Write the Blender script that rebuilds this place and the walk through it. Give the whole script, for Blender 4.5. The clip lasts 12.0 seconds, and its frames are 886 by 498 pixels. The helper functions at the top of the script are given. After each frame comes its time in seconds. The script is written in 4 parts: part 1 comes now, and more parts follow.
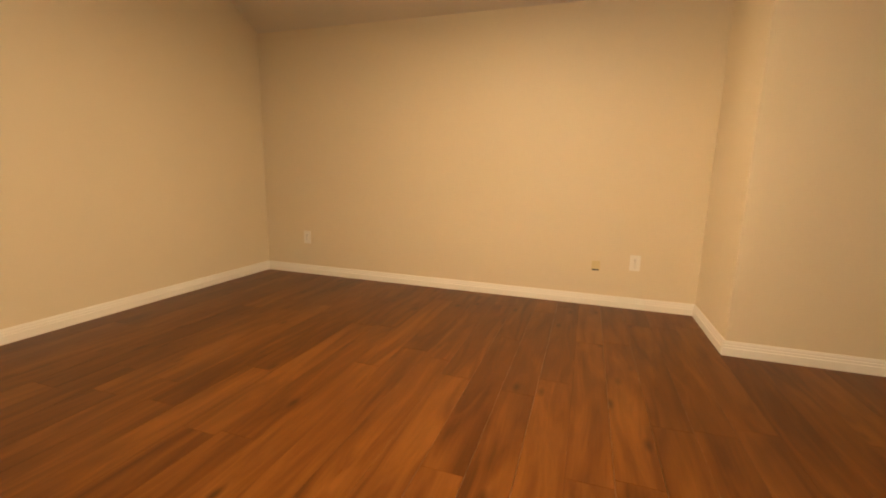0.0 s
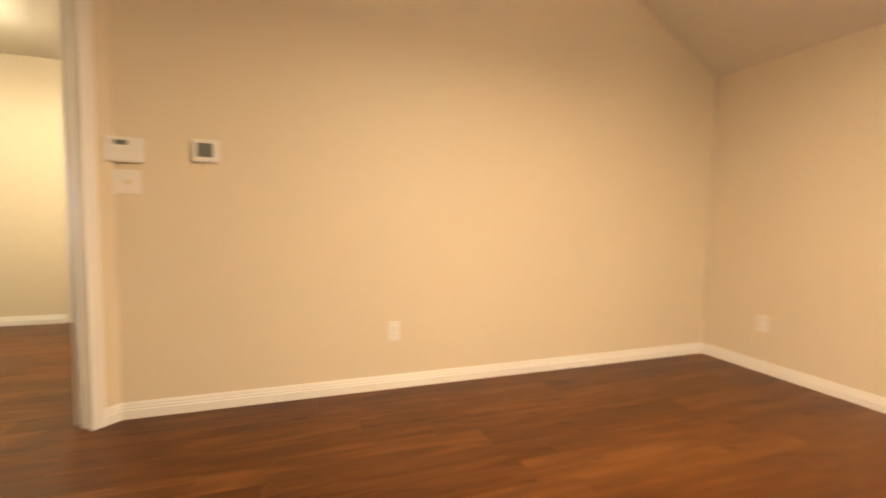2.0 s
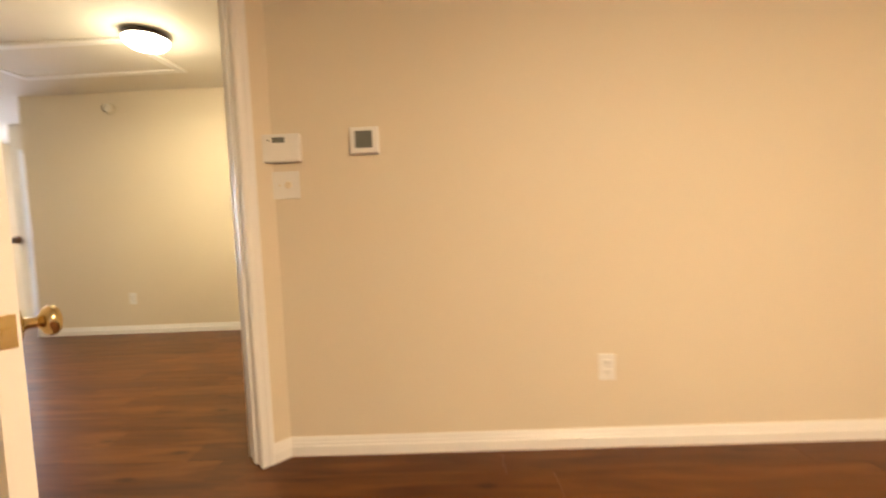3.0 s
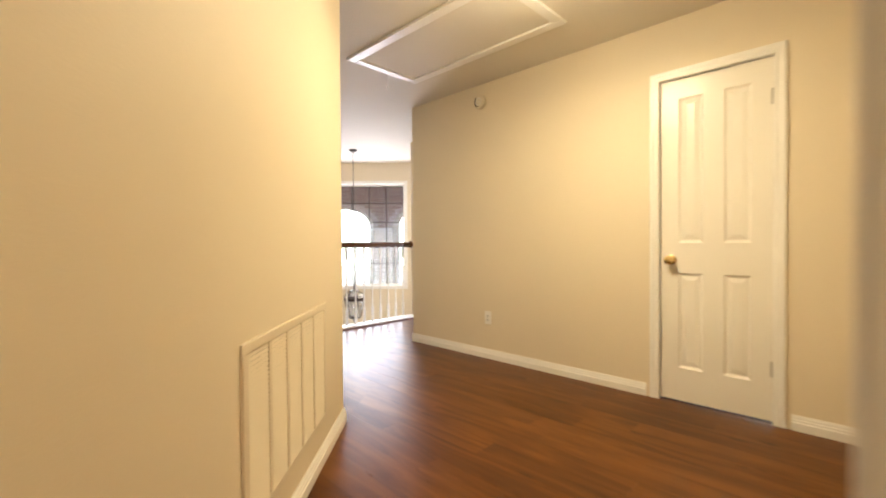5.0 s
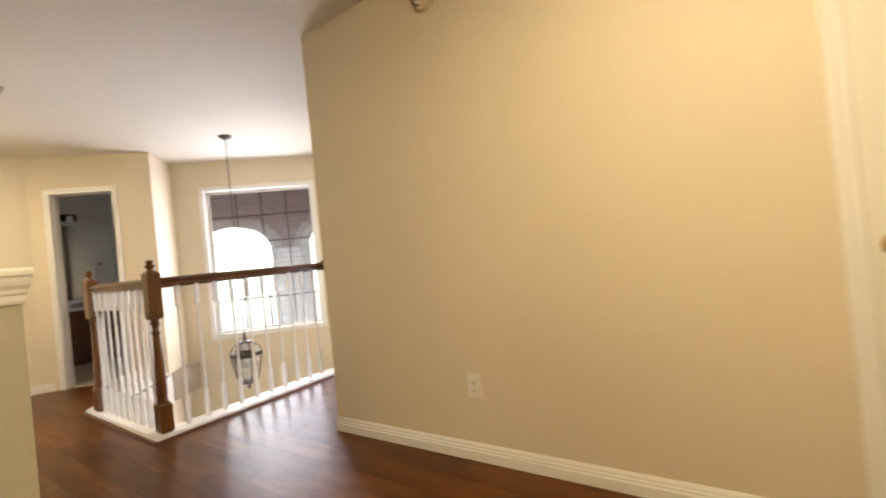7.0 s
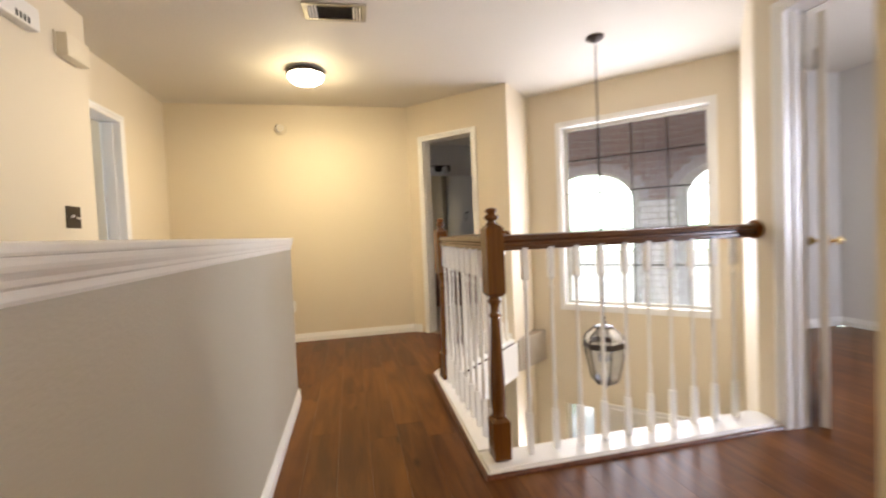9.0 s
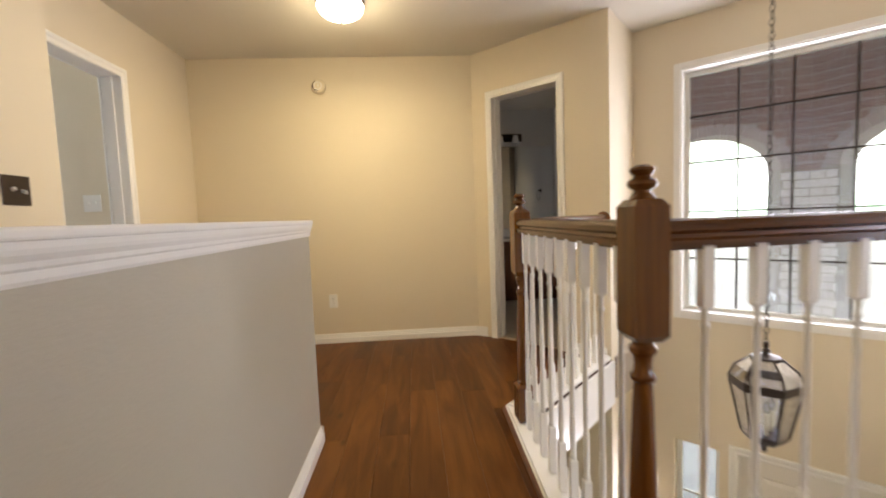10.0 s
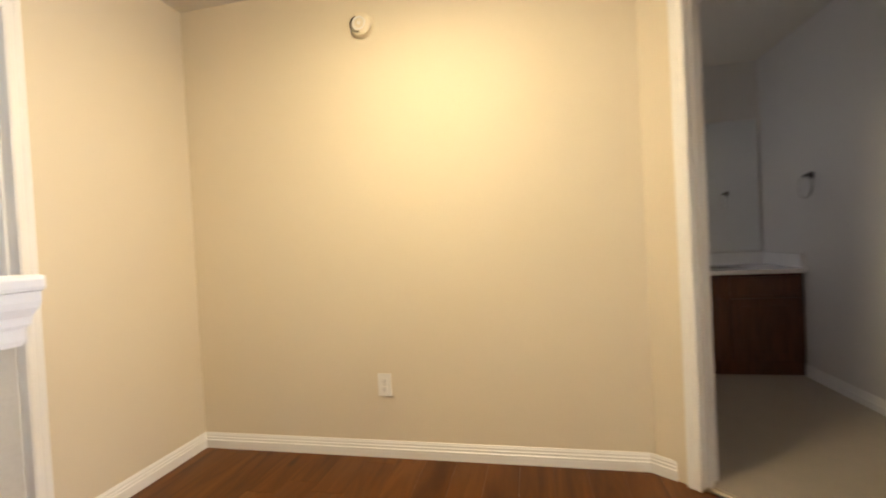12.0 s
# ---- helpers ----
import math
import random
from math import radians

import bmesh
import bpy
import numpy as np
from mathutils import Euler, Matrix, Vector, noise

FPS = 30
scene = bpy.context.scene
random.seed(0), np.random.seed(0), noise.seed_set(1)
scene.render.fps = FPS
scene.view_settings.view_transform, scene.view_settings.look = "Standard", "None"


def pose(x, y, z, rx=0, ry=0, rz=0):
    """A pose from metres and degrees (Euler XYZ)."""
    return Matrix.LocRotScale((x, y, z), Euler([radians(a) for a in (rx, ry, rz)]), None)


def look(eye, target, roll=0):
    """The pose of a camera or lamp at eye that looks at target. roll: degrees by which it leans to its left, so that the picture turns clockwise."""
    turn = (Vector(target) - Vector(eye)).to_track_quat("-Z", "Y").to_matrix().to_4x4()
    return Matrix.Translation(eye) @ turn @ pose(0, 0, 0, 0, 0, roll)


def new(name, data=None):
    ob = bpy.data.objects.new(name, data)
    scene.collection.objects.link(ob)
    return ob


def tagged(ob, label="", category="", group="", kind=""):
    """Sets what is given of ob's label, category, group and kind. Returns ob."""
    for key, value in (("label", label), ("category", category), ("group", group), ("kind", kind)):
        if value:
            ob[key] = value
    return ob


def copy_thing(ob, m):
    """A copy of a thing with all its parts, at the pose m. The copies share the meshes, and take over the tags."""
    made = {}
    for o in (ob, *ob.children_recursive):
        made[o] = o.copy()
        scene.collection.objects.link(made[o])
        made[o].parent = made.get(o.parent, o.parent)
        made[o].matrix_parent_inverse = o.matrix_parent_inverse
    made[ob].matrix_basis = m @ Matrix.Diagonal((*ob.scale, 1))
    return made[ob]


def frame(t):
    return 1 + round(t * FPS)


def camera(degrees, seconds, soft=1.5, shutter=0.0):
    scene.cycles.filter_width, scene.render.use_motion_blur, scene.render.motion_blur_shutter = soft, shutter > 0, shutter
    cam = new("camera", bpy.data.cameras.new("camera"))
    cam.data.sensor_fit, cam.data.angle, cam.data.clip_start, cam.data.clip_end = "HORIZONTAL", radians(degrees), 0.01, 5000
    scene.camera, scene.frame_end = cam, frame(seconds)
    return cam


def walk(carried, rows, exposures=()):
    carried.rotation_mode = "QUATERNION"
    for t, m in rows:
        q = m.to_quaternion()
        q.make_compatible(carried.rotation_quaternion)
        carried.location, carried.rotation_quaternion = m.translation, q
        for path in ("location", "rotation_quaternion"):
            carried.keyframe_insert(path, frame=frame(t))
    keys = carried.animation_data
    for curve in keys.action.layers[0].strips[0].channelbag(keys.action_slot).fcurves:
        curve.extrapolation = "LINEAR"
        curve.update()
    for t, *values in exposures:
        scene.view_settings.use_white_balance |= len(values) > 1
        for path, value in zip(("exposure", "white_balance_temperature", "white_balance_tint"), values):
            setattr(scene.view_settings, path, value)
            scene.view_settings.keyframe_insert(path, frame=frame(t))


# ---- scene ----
cam = camera(92.3, 12.0, soft=1.9, shutter=0.5)
PATH = [
    (0, (-3.041, -1.405, 0.951), (-2.416, -3.274, 0.606), 1.3),
    (0.5, (-3.018, -1.407, 0.936), (-2.403, -3.275, 0.57), 2.6),
    (1, (-2.983, -1.387, 0.969), (-1.987, -3.1, 0.691), -0.0),
    (1.5, (-2.849, -1.504, 0.992), (-1.41, -2.884, 0.833), -0.1),
    (2, (-2.616, -1.64, 1.021), (-0.733, -2.302, 0.89), 1.0),
    (2.5, (-2.313, -1.636, 0.99), (-0.336, -1.871, 0.799), -0.5),
    (3, (-1.938, -1.57, 0.999), (0.058, -1.524, 0.876), -2.4),
    (3.5, (-1.53, -1.49, 1.014), (0.374, -0.882, 0.937), -1.7),
    (3.7, (-1.43, -1.422, 1.017), (0.4, -0.626, 0.881), -0.8),
    (5.3, (-0.438, -0.401, 1.019), (0.966, 1.023, 1.011), -0.3),
    (5.5, (-0.298, -0.243, 1.041), (1.257, 1.014, 0.98), -1.3),
    (6, (-0.037, 0.033, 1.008), (1.586, 1.2, 0.927), -2.4),
    (6.5, (0.245, 0.302, 1.014), (1.955, 1.334, 0.916), -2.4),
    (6.7, (0.375, 0.431, 1.012), (2.099, 1.445, 0.98), -4.9),
    (8.3, (1.019, 1.451, 1.062), (1.865, 3.263, 1.049), -1.3),
    (8.5, (1.058, 1.581, 1.083), (1.786, 3.444, 1.072), -1.8),
    (9, (1.174, 1.989, 1.058), (1.595, 3.943, 0.984), -2.5),
    (9.5, (1.242, 2.409, 1.063), (1.411, 4.396, 0.915), -2.6),
    (10, (1.279, 2.871, 1.062), (1.41, 4.861, 0.912), -2.2),
    (10.5, (1.337, 3.313, 1.064), (1.266, 5.31, 0.995), -0.5),
    (11, (1.344, 3.738, 1.059), (1.156, 5.728, 1.017), -3.1),
    (11.3, (1.357, 4.016, 1.092), (1.192, 6.009, 1.069), -2.9),
    (11.5, (1.347, 4.131, 1.08), (1.186, 6.123, 1.0), -3.6),
    (11.7, (1.322, 4.337, 1.069), (1.102, 6.325, 1.058), -3.4),
    (12, (1.323, 4.539, 1.082), (0.911, 6.496, 1.048), -3.0),
]
EXPOSURE = [(0, -0.15, 7050, 10), (0.5, 0.25, 6800, 10), (1.0, 0.57, 6500, 10), (1.5, 0.66, 6250, 10), (2.5, 0.56, 6050, 10), (3.5, 0.58, 6050, 10), (4.6, 0.54, 6250, 10), (5.5, 0.38, 6350, 10),
            (6.5, 0.22, 6400, 10), (8.5, 0.30, 6450, 10), (9.5, -0.04, 6350, 10), (10.5, -0.17, 6600, 10), (11.5, 0.26, 6450, 10), (12, 0.28, 6350, 10)]
walk(cam, [(t, look(eye, target, roll)) for t, eye, target, roll in PATH], EXPOSURE)

# ---- light and exposure ----
world = bpy.data.worlds.new("world")
scene.world = world
world.use_nodes = True
wn = world.node_tree
sky = wn.nodes.new("ShaderNodeTexSky")
sky.sky_type, sky.sun_disc = "NISHITA", False
sky.sun_elevation, sky.sun_rotation = radians(50), radians(200)
wn.links.new(sky.outputs[0], wn.nodes["Background"].inputs[0])
wn.nodes["Background"].inputs[1].default_value = 0.15


def lamp(name, kind, m, energy, color, **kw):
    data = bpy.data.lights.new(name, kind)
    data.energy, data.color = energy, color
    ob = new(name, data)
    ob.matrix_world = m
    if "size" in kw:
        data.shape, data.size, data.size_y = "RECTANGLE", kw["size"][0], kw["size"][1]
    if "radius" in kw:
        data.shadow_soft_size = kw["radius"]
    return ob


WARM, COOL = (1.0, 0.79, 0.455), (0.80, 0.88, 1.0)
sun = lamp("sun", "SUN", look((0, 0, 10), (0.0, 7.0, 0)), 5.0, (1.0, 0.95, 0.88))
sun.data.angle = radians(0.5)
lamp("bedroom_bulb", "POINT", pose(-2.55, -2.7, 2.10), 28, (1.0, 0.70, 0.40), radius=0.13)
lm = lamp("bedroom_bowl_light", "AREA", pose(-2.55, -2.7, 2.118), 85, (1.0, 0.70, 0.40))
lm.data.shape, lm.data.size = "DISK", 0.26
for nm, x, y, f in (("hall", 1.12, 0.54, 1.12), ("landing", 0.885, 5.63, 1.0)):
    lamp(nm + "_bulb", "POINT", pose(x, y, 2.24), 7.5 * f, WARM, radius=0.15)
    lm = lamp(nm + "_bowl_light", "AREA", pose(x, y, 2.255), 18.0 * f, WARM)
    lm.data.shape, lm.data.size = "DISK", 0.24
Q = math.sqrt(0.5)
lamp("foyer_window_light", "AREA", look((3.765, 5.525, 1.18), (2.765, 4.525, 1.18)), 44, (0.91, 0.89, 1.0), size=(1.1, 1.7))
lamp("front_door_light", "AREA", look((3.42, 5.72, -1.7), (2.4, 4.7, -2.0)), 52, (0.92, 0.89, 1.0), size=(0.28, 1.7))
lamp("side_room_light", "AREA", look((-3.95, 6.4, 1.5), (-2.9, 6.4, 1.45)), 150, COOL, size=(1.8, 1.2))
lamp("east_room_light", "AREA", look((5.68, 2.2, 1.4), (4.8, 2.6, 1.2)), 95, (0.80, 0.82, 1.0), size=(1.2, 1.3))
# fill light for the bathroom, at an invented window that is never in view
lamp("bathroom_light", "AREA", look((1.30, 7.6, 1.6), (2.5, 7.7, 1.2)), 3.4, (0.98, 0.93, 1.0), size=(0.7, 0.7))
lamp("bedroom_window_light", "AREA", look((-5.93, -2.3, 1.5), (-5.0, -2.3, 1.3)), 3, COOL, size=(1.2, 1.2))

# ---- materials ----


def material(name, base, rough=0.5, metal=0.0, vary=0.08, scale=3.0, bump=0.0, bump_scale=200.0, spec=0.5, coat=0.0):
    m = bpy.data.materials.new(name)
    m.use_nodes = True
    nt = m.node_tree
    b = nt.nodes["Principled BSDF"]
    b.inputs["Roughness"].default_value, b.inputs["Metallic"].default_value = rough, metal
    b.inputs["Specular IOR Level"].default_value, b.inputs["Coat Weight"].default_value = spec, coat
    geo = nt.nodes.new("ShaderNodeNewGeometry")
    if vary:
        n1 = nt.nodes.new("ShaderNodeTexNoise")
        n1.inputs["Scale"].default_value, n1.inputs["Detail"].default_value = scale, 6
        nt.links.new(geo.outputs["Position"], n1.inputs["Vector"])
        mix = nt.nodes.new("ShaderNodeMix")
        mix.data_type = "RGBA"
        mix.inputs[6].default_value = (*[c * (1 - vary) for c in base], 1)
        mix.inputs[7].default_value = (*[min(1, c * (1 + vary)) for c in base], 1)
        nt.links.new(n1.outputs[0], mix.inputs[0])
        nt.links.new(mix.outputs[2], b.inputs["Base Color"])
        rr = nt.nodes.new("ShaderNodeMapRange")
        rr.inputs[3].default_value, rr.inputs[4].default_value = max(0.02, rough - 0.06), min(1, rough + 0.06)
        nt.links.new(n1.outputs[0], rr.inputs[0])
        nt.links.new(rr.outputs[0], b.inputs["Roughness"])
    else:
        b.inputs["Base Color"].default_value = (*base, 1)
    if bump:
        n2 = nt.nodes.new("ShaderNodeTexNoise")
        n2.inputs["Scale"].default_value, n2.inputs["Detail"].default_value = bump_scale, 3
        nt.links.new(geo.outputs["Position"], n2.inputs["Vector"])
        bp = nt.nodes.new("ShaderNodeBump")
        bp.inputs["Strength"].default_value, bp.inputs["Distance"].default_value = bump, 0.002
        nt.links.new(n2.outputs[0], bp.inputs["Height"])
        nt.links.new(bp.outputs[0], b.inputs["Normal"])
    return m


def wood_floor(name, dark, mid, light):
    m = bpy.data.materials.new(name)
    m.use_nodes = True
    nt = m.node_tree
    b = nt.nodes["Principled BSDF"]
    geo, info = nt.nodes.new("ShaderNodeNewGeometry"), nt.nodes.new("ShaderNodeObjectInfo")
    add = nt.nodes.new("ShaderNodeVectorMath")
    add.operation = "MULTIPLY_ADD"
    comb = nt.nodes.new("ShaderNodeCombineXYZ")
    for k in range(3):
        nt.links.new(info.outputs["Random"], comb.inputs[k])
    add.inputs[1].default_value = (37.0, 91.0, 13.0)
    nt.links.new(comb.outputs[0], add.inputs[0])
    nt.links.new(geo.outputs["Position"], add.inputs[2])

    def streak(sx, sy, detail, distort):
        mp = nt.nodes.new("ShaderNodeMapping")
        mp.inputs["Scale"].default_value = (sx, sy, 1)
        nt.links.new(add.outputs[0], mp.inputs[0])
        n = nt.nodes.new("ShaderNodeTexNoise")
        n.inputs["Scale"].default_value, n.inputs["Detail"].default_value, n.inputs["Distortion"].default_value = 1, detail, distort
        nt.links.new(mp.outputs[0], n.inputs["Vector"])
        return n
    big, fine = streak(13, 1.7, 4, 0.9), streak(95, 4.5, 2, 0.4)
    ramp = nt.nodes.new("ShaderNodeValToRGB")
    ramp.color_ramp.elements[0].position, ramp.color_ramp.elements[1].position = 0.26, 0.74
    ramp.color_ramp.elements[0].color, ramp.color_ramp.elements[1].color = (*dark, 1), (*light, 1)
    e = ramp.color_ramp.elements.new(0.5)
    e.color = (*mid, 1)
    s1 = nt.nodes.new("ShaderNodeMath")
    s1.operation = "MULTIPLY_ADD"
    s1.inputs[1].default_value = 0.16
    nt.links.new(fine.outputs[0], s1.inputs[0])
    sub = nt.nodes.new("ShaderNodeMath")
    sub.operation = "MULTIPLY_ADD"
    sub.inputs[1].default_value = 0.20
    nt.links.new(info.outputs["Random"], sub.inputs[0])
    sub2 = nt.nodes.new("ShaderNodeMath")
    sub2.operation = "SUBTRACT"
    sub2.inputs[1].default_value = 0.18
    nt.links.new(big.outputs[0], sub2.inputs[0])
    nt.links.new(sub2.outputs[0], sub.inputs[2])
    nt.links.new(sub.outputs[0], s1.inputs[2])
    nt.links.new(s1.outputs[0], ramp.inputs[0])
    # knots
    kn = nt.nodes.new("ShaderNodeTexVoronoi")
    kn.inputs["Scale"].default_value = 1
    mk = nt.nodes.new("ShaderNodeMapping")
    mk.inputs["Scale"].default_value = (6.5, 2.6, 1)
    nt.links.new(add.outputs[0], mk.inputs[0])
    nt.links.new(mk.outputs[0], kn.inputs["Vector"])
    kr = nt.nodes.new("ShaderNodeMapRange")
    kr.inputs[1].default_value, kr.inputs[2].default_value, kr.inputs[3].default_value, kr.inputs[4].default_value = 0.03, 0.15, 0.85, 0.0
    nt.links.new(kn.outputs["Distance"], kr.inputs[0])
    mix = nt.nodes.new("ShaderNodeMix")
    mix.data_type = "RGBA"
    mix.inputs[7].default_value = (*[c * 0.45 for c in dark], 1)
    nt.links.new(kr.outputs[0], mix.inputs[0])
    nt.links.new(ramp.outputs[0], mix.inputs[6])
    nt.links.new(mix.outputs[2], b.inputs["Base Color"])
    rr = nt.nodes.new("ShaderNodeMapRange")
    rr.inputs[3].default_value, rr.inputs[4].default_value = 0.25, 0.37
    nt.links.new(fine.outputs[0], rr.inputs[0])
    nt.links.new(rr.outputs[0], b.inputs["Roughness"])
    bp = nt.nodes.new("ShaderNodeBump")
    bp.inputs["Strength"].default_value, bp.inputs["Distance"].default_value = 0.12, 0.001
    nt.links.new(fine.outputs[0], bp.inputs["Height"])
    nt.links.new(bp.outputs[0], b.inputs["Normal"])
    b.inputs["Specular IOR Level"].default_value = 0.16
    return m


def grain_wood(name, dark, light, rough, grain=(45, 45, 4)):
    m = bpy.data.materials.new(name)
    m.use_nodes = True
    nt = m.node_tree
    b = nt.nodes["Principled BSDF"]
    tc = nt.nodes.new("ShaderNodeTexCoord")
    mp = nt.nodes.new("ShaderNodeMapping")
    mp.inputs["Scale"].default_value = grain
    nt.links.new(tc.outputs["Object"], mp.inputs[0])
    n = nt.nodes.new("ShaderNodeTexNoise")
    n.inputs["Scale"].default_value, n.inputs["Detail"].default_value, n.inputs["Distortion"].default_value = 1, 5, 0.8
    nt.links.new(mp.outputs[0], n.inputs["Vector"])
    ramp = nt.nodes.new("ShaderNodeValToRGB")
    ramp.color_ramp.elements[0].position, ramp.color_ramp.elements[1].position = 0.32, 0.68
    ramp.color_ramp.elements[0].color, ramp.color_ramp.elements[1].color = (*dark, 1), (*light, 1)
    nt.links.new(n.outputs[0], ramp.inputs[0])
    nt.links.new(ramp.outputs[0], b.inputs["Base Color"])
    b.inputs["Roughness"].default_value = rough
    b.inputs["Coat Weight"].default_value, b.inputs["Coat Roughness"].default_value = 0.2, 0.15
    bp = nt.nodes.new("ShaderNodeBump")
    bp.inputs["Strength"].default_value, bp.inputs["Distance"].default_value = 0.15, 0.001
    nt.links.new(n.outputs[0], bp.inputs["Height"])
    nt.links.new(bp.outputs[0], b.inputs["Normal"])
    return m


def glass(name, tint=(1, 1, 1), rough=0.0, solid=0.08, veil=0.0):
    m = bpy.data.materials.new(name)
    m.use_nodes = True
    nt = m.node_tree
    out = nt.nodes["Material Output"]
    tr, gl, mx = nt.nodes.new("ShaderNodeBsdfTransparent"), nt.nodes.new("ShaderNodeBsdfGlossy"), nt.nodes.new("ShaderNodeMixShader")
    tr.inputs[0].default_value = (*tint, 1)
    gl.inputs["Roughness"].default_value = rough
    fr = nt.nodes.new("ShaderNodeFresnel")
    fr.inputs[0].default_value = 1.45
    ad = nt.nodes.new("ShaderNodeMath")
    ad.inputs[1].default_value = solid
    nt.links.new(fr.outputs[0], ad.inputs[0])
    nt.links.new(ad.outputs[0], mx.inputs[0])
    nt.links.new(tr.outputs[0], mx.inputs[1])
    nt.links.new(gl.outputs[0], mx.inputs[2])
    if veil:
        # a thin lilac scattering layer that imitates glare over the pane
        tl, md, nz, rg = nt.nodes.new("ShaderNodeBsdfTranslucent"), nt.nodes.new("ShaderNodeMixShader"), nt.nodes.new("ShaderNodeTexNoise"), nt.nodes.new("ShaderNodeMapRange")
        tl.inputs[0].default_value = (0.84, 0.77, 1.0, 1)
        geo = nt.nodes.new("ShaderNodeNewGeometry")
        nz.inputs["Scale"].default_value, nz.inputs["Detail"].default_value = 3.0, 4
        nt.links.new(geo.outputs["Position"], nz.inputs["Vector"])
        rg.inputs[3].default_value, rg.inputs[4].default_value = veil * 0.7, veil * 1.3
        nt.links.new(nz.outputs[0], rg.inputs[0])
        nt.links.new(rg.outputs[0], md.inputs[0])
        nt.links.new(mx.outputs[0], md.inputs[1])
        nt.links.new(tl.outputs[0], md.inputs[2])
        nt.links.new(md.outputs[0], out.inputs[0])
    else:
        nt.links.new(mx.outputs[0], out.inputs[0])
    return m


def emitter(name, color, strength):
    m = bpy.data.materials.new(name)
    m.use_nodes = True
    b = m.node_tree.nodes["Principled BSDF"]
    b.inputs["Base Color"].default_value = (0.8, 0.78, 0.7, 1)
    b.inputs["Emission Color"].default_value, b.inputs["Emission Strength"].default_value = (*color, 1), strength
    return m


PAINT = material("beige_wall_paint", (0.71, 0.625, 0.475), 0.6, vary=0.03, scale=1.3, bump=0.35, bump_scale=160)
# the same wall paint, darkened and greyed for the dimmer light on the half wall
SHADED_PAINT = material("shaded_beige_wall_paint", (0.47, 0.43, 0.34), 0.5, vary=0.03, scale=1.5, bump=0.4, bump_scale=160)
BLUE_PAINT = material("pale_grey_wall_paint", (0.62, 0.60, 0.565), 0.55, vary=0.03, scale=1.3, bump=0.3, bump_scale=160)
CEIL = material("ceiling_paint", (0.70, 0.66, 0.58), 0.7, vary=0.04, scale=2.0, bump=0.8, bump_scale=70)
TRIM = material("white_trim_paint", (0.82, 0.805, 0.765), 0.30, vary=0, bump=0.02, bump_scale=140)
DOOR = material("white_door_paint", (0.80, 0.77, 0.70), 0.30, vary=0.015, scale=5, bump=0.03, bump_scale=160)
PLASTIC = material("white_plastic", (0.80, 0.78, 0.73), 0.35, vary=0.03, scale=30)
CREAM = material("cream_plastic", (0.74, 0.66, 0.50), 0.4, vary=0.04, scale=30)
YELLOWED = material("yellowed_plastic", (0.66, 0.56, 0.32), 0.45, vary=0.05, scale=30)
GRILLE = material("cream_grille_paint", (0.68, 0.60, 0.46), 0.45, vary=0.03, scale=8)
DARKPL = material("dark_plastic", (0.05, 0.05, 0.045), 0.35, vary=0.1, scale=40)
LCD = material("grey_lcd", (0.16, 0.17, 0.15), 0.2, vary=0.08, scale=25)
BRASS = material("polished_brass", (0.70, 0.55, 0.27), 0.18, 1.0, vary=0.06, scale=40)
BRONZE = material("dark_bronze", (0.055, 0.042, 0.035), 0.4, 0.8, vary=0.15, scale=40)
CHROME = material("chrome", (0.75, 0.75, 0.76), 0.12, 1.0, vary=0.03, scale=40)
STEEL = material("dull_steel", (0.42, 0.40, 0.36), 0.4, 1.0, vary=0.1, scale=60)
FLOORW = wood_floor("walnut_plank", (0.056, 0.0175, 0.0040), (0.104, 0.0350, 0.0074), (0.162, 0.061, 0.0135))
GAP = material("dark_joint", (0.055, 0.02, 0.008), 0.9, vary=0.1)
RAILW = grain_wood("stained_oak", (0.104, 0.036, 0.0062), (0.156, 0.056, 0.0095), 0.26, (60, 60, 3))
RAILX = grain_wood("stained_oak_rail", (0.062, 0.021, 0.0050), (0.116, 0.041, 0.0092), 0.24, (3, 60, 60))
VANW = grain_wood("dark_cherry_wood", (0.075, 0.022, 0.010), (0.15, 0.048, 0.022), 0.35)
VINYL = material("beige_sheet_vinyl", (0.40, 0.345, 0.27), 0.4, vary=0.10, scale=9, bump=0.15, bump_scale=60)
MARBLE = material("white_cultured_marble", (0.80, 0.79, 0.77), 0.15, vary=0.05, scale=8)
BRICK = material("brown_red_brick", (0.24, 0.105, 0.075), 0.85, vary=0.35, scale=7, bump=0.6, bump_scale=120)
# brick lightened in colour: near white for glare on piers, mauve for lit soffits
GLAREBRICK = material("glare_lightened_brick", (0.84, 0.81, 0.86), 0.8, vary=0.12, scale=6, bump=0.5, bump_scale=110)
ARCHBRICK = material("bounce_lightened_brick", (0.46, 0.36, 0.36), 0.8, vary=0.2, scale=6, bump=0.5, bump_scale=110)
MORTAR = material("grey_mortar", (0.36, 0.32, 0.29), 0.9, vary=0.12, scale=20, bump=0.5, bump_scale=150)
CONCRETE = material("pale_concrete", (0.45, 0.43, 0.40), 0.85, vary=0.12, scale=3, bump=0.4, bump_scale=60)
GRASS = material("lawn_grass", (0.07, 0.12, 0.03), 0.9, vary=0.3, scale=4, bump=0.8, bump_scale=40)
PANE = glass("window_glass")
# entry panes with daylight glare mixed in as a milky layer
VEILED = glass("veiled_window_glass", veil=0.12)
LGLASS = glass("lantern_glass", (0.90, 0.93, 1.0), 0.03, 0.10)
MIRROR = material("mirror", (0.86, 0.88, 0.88), 0.015, 1.0, vary=0)
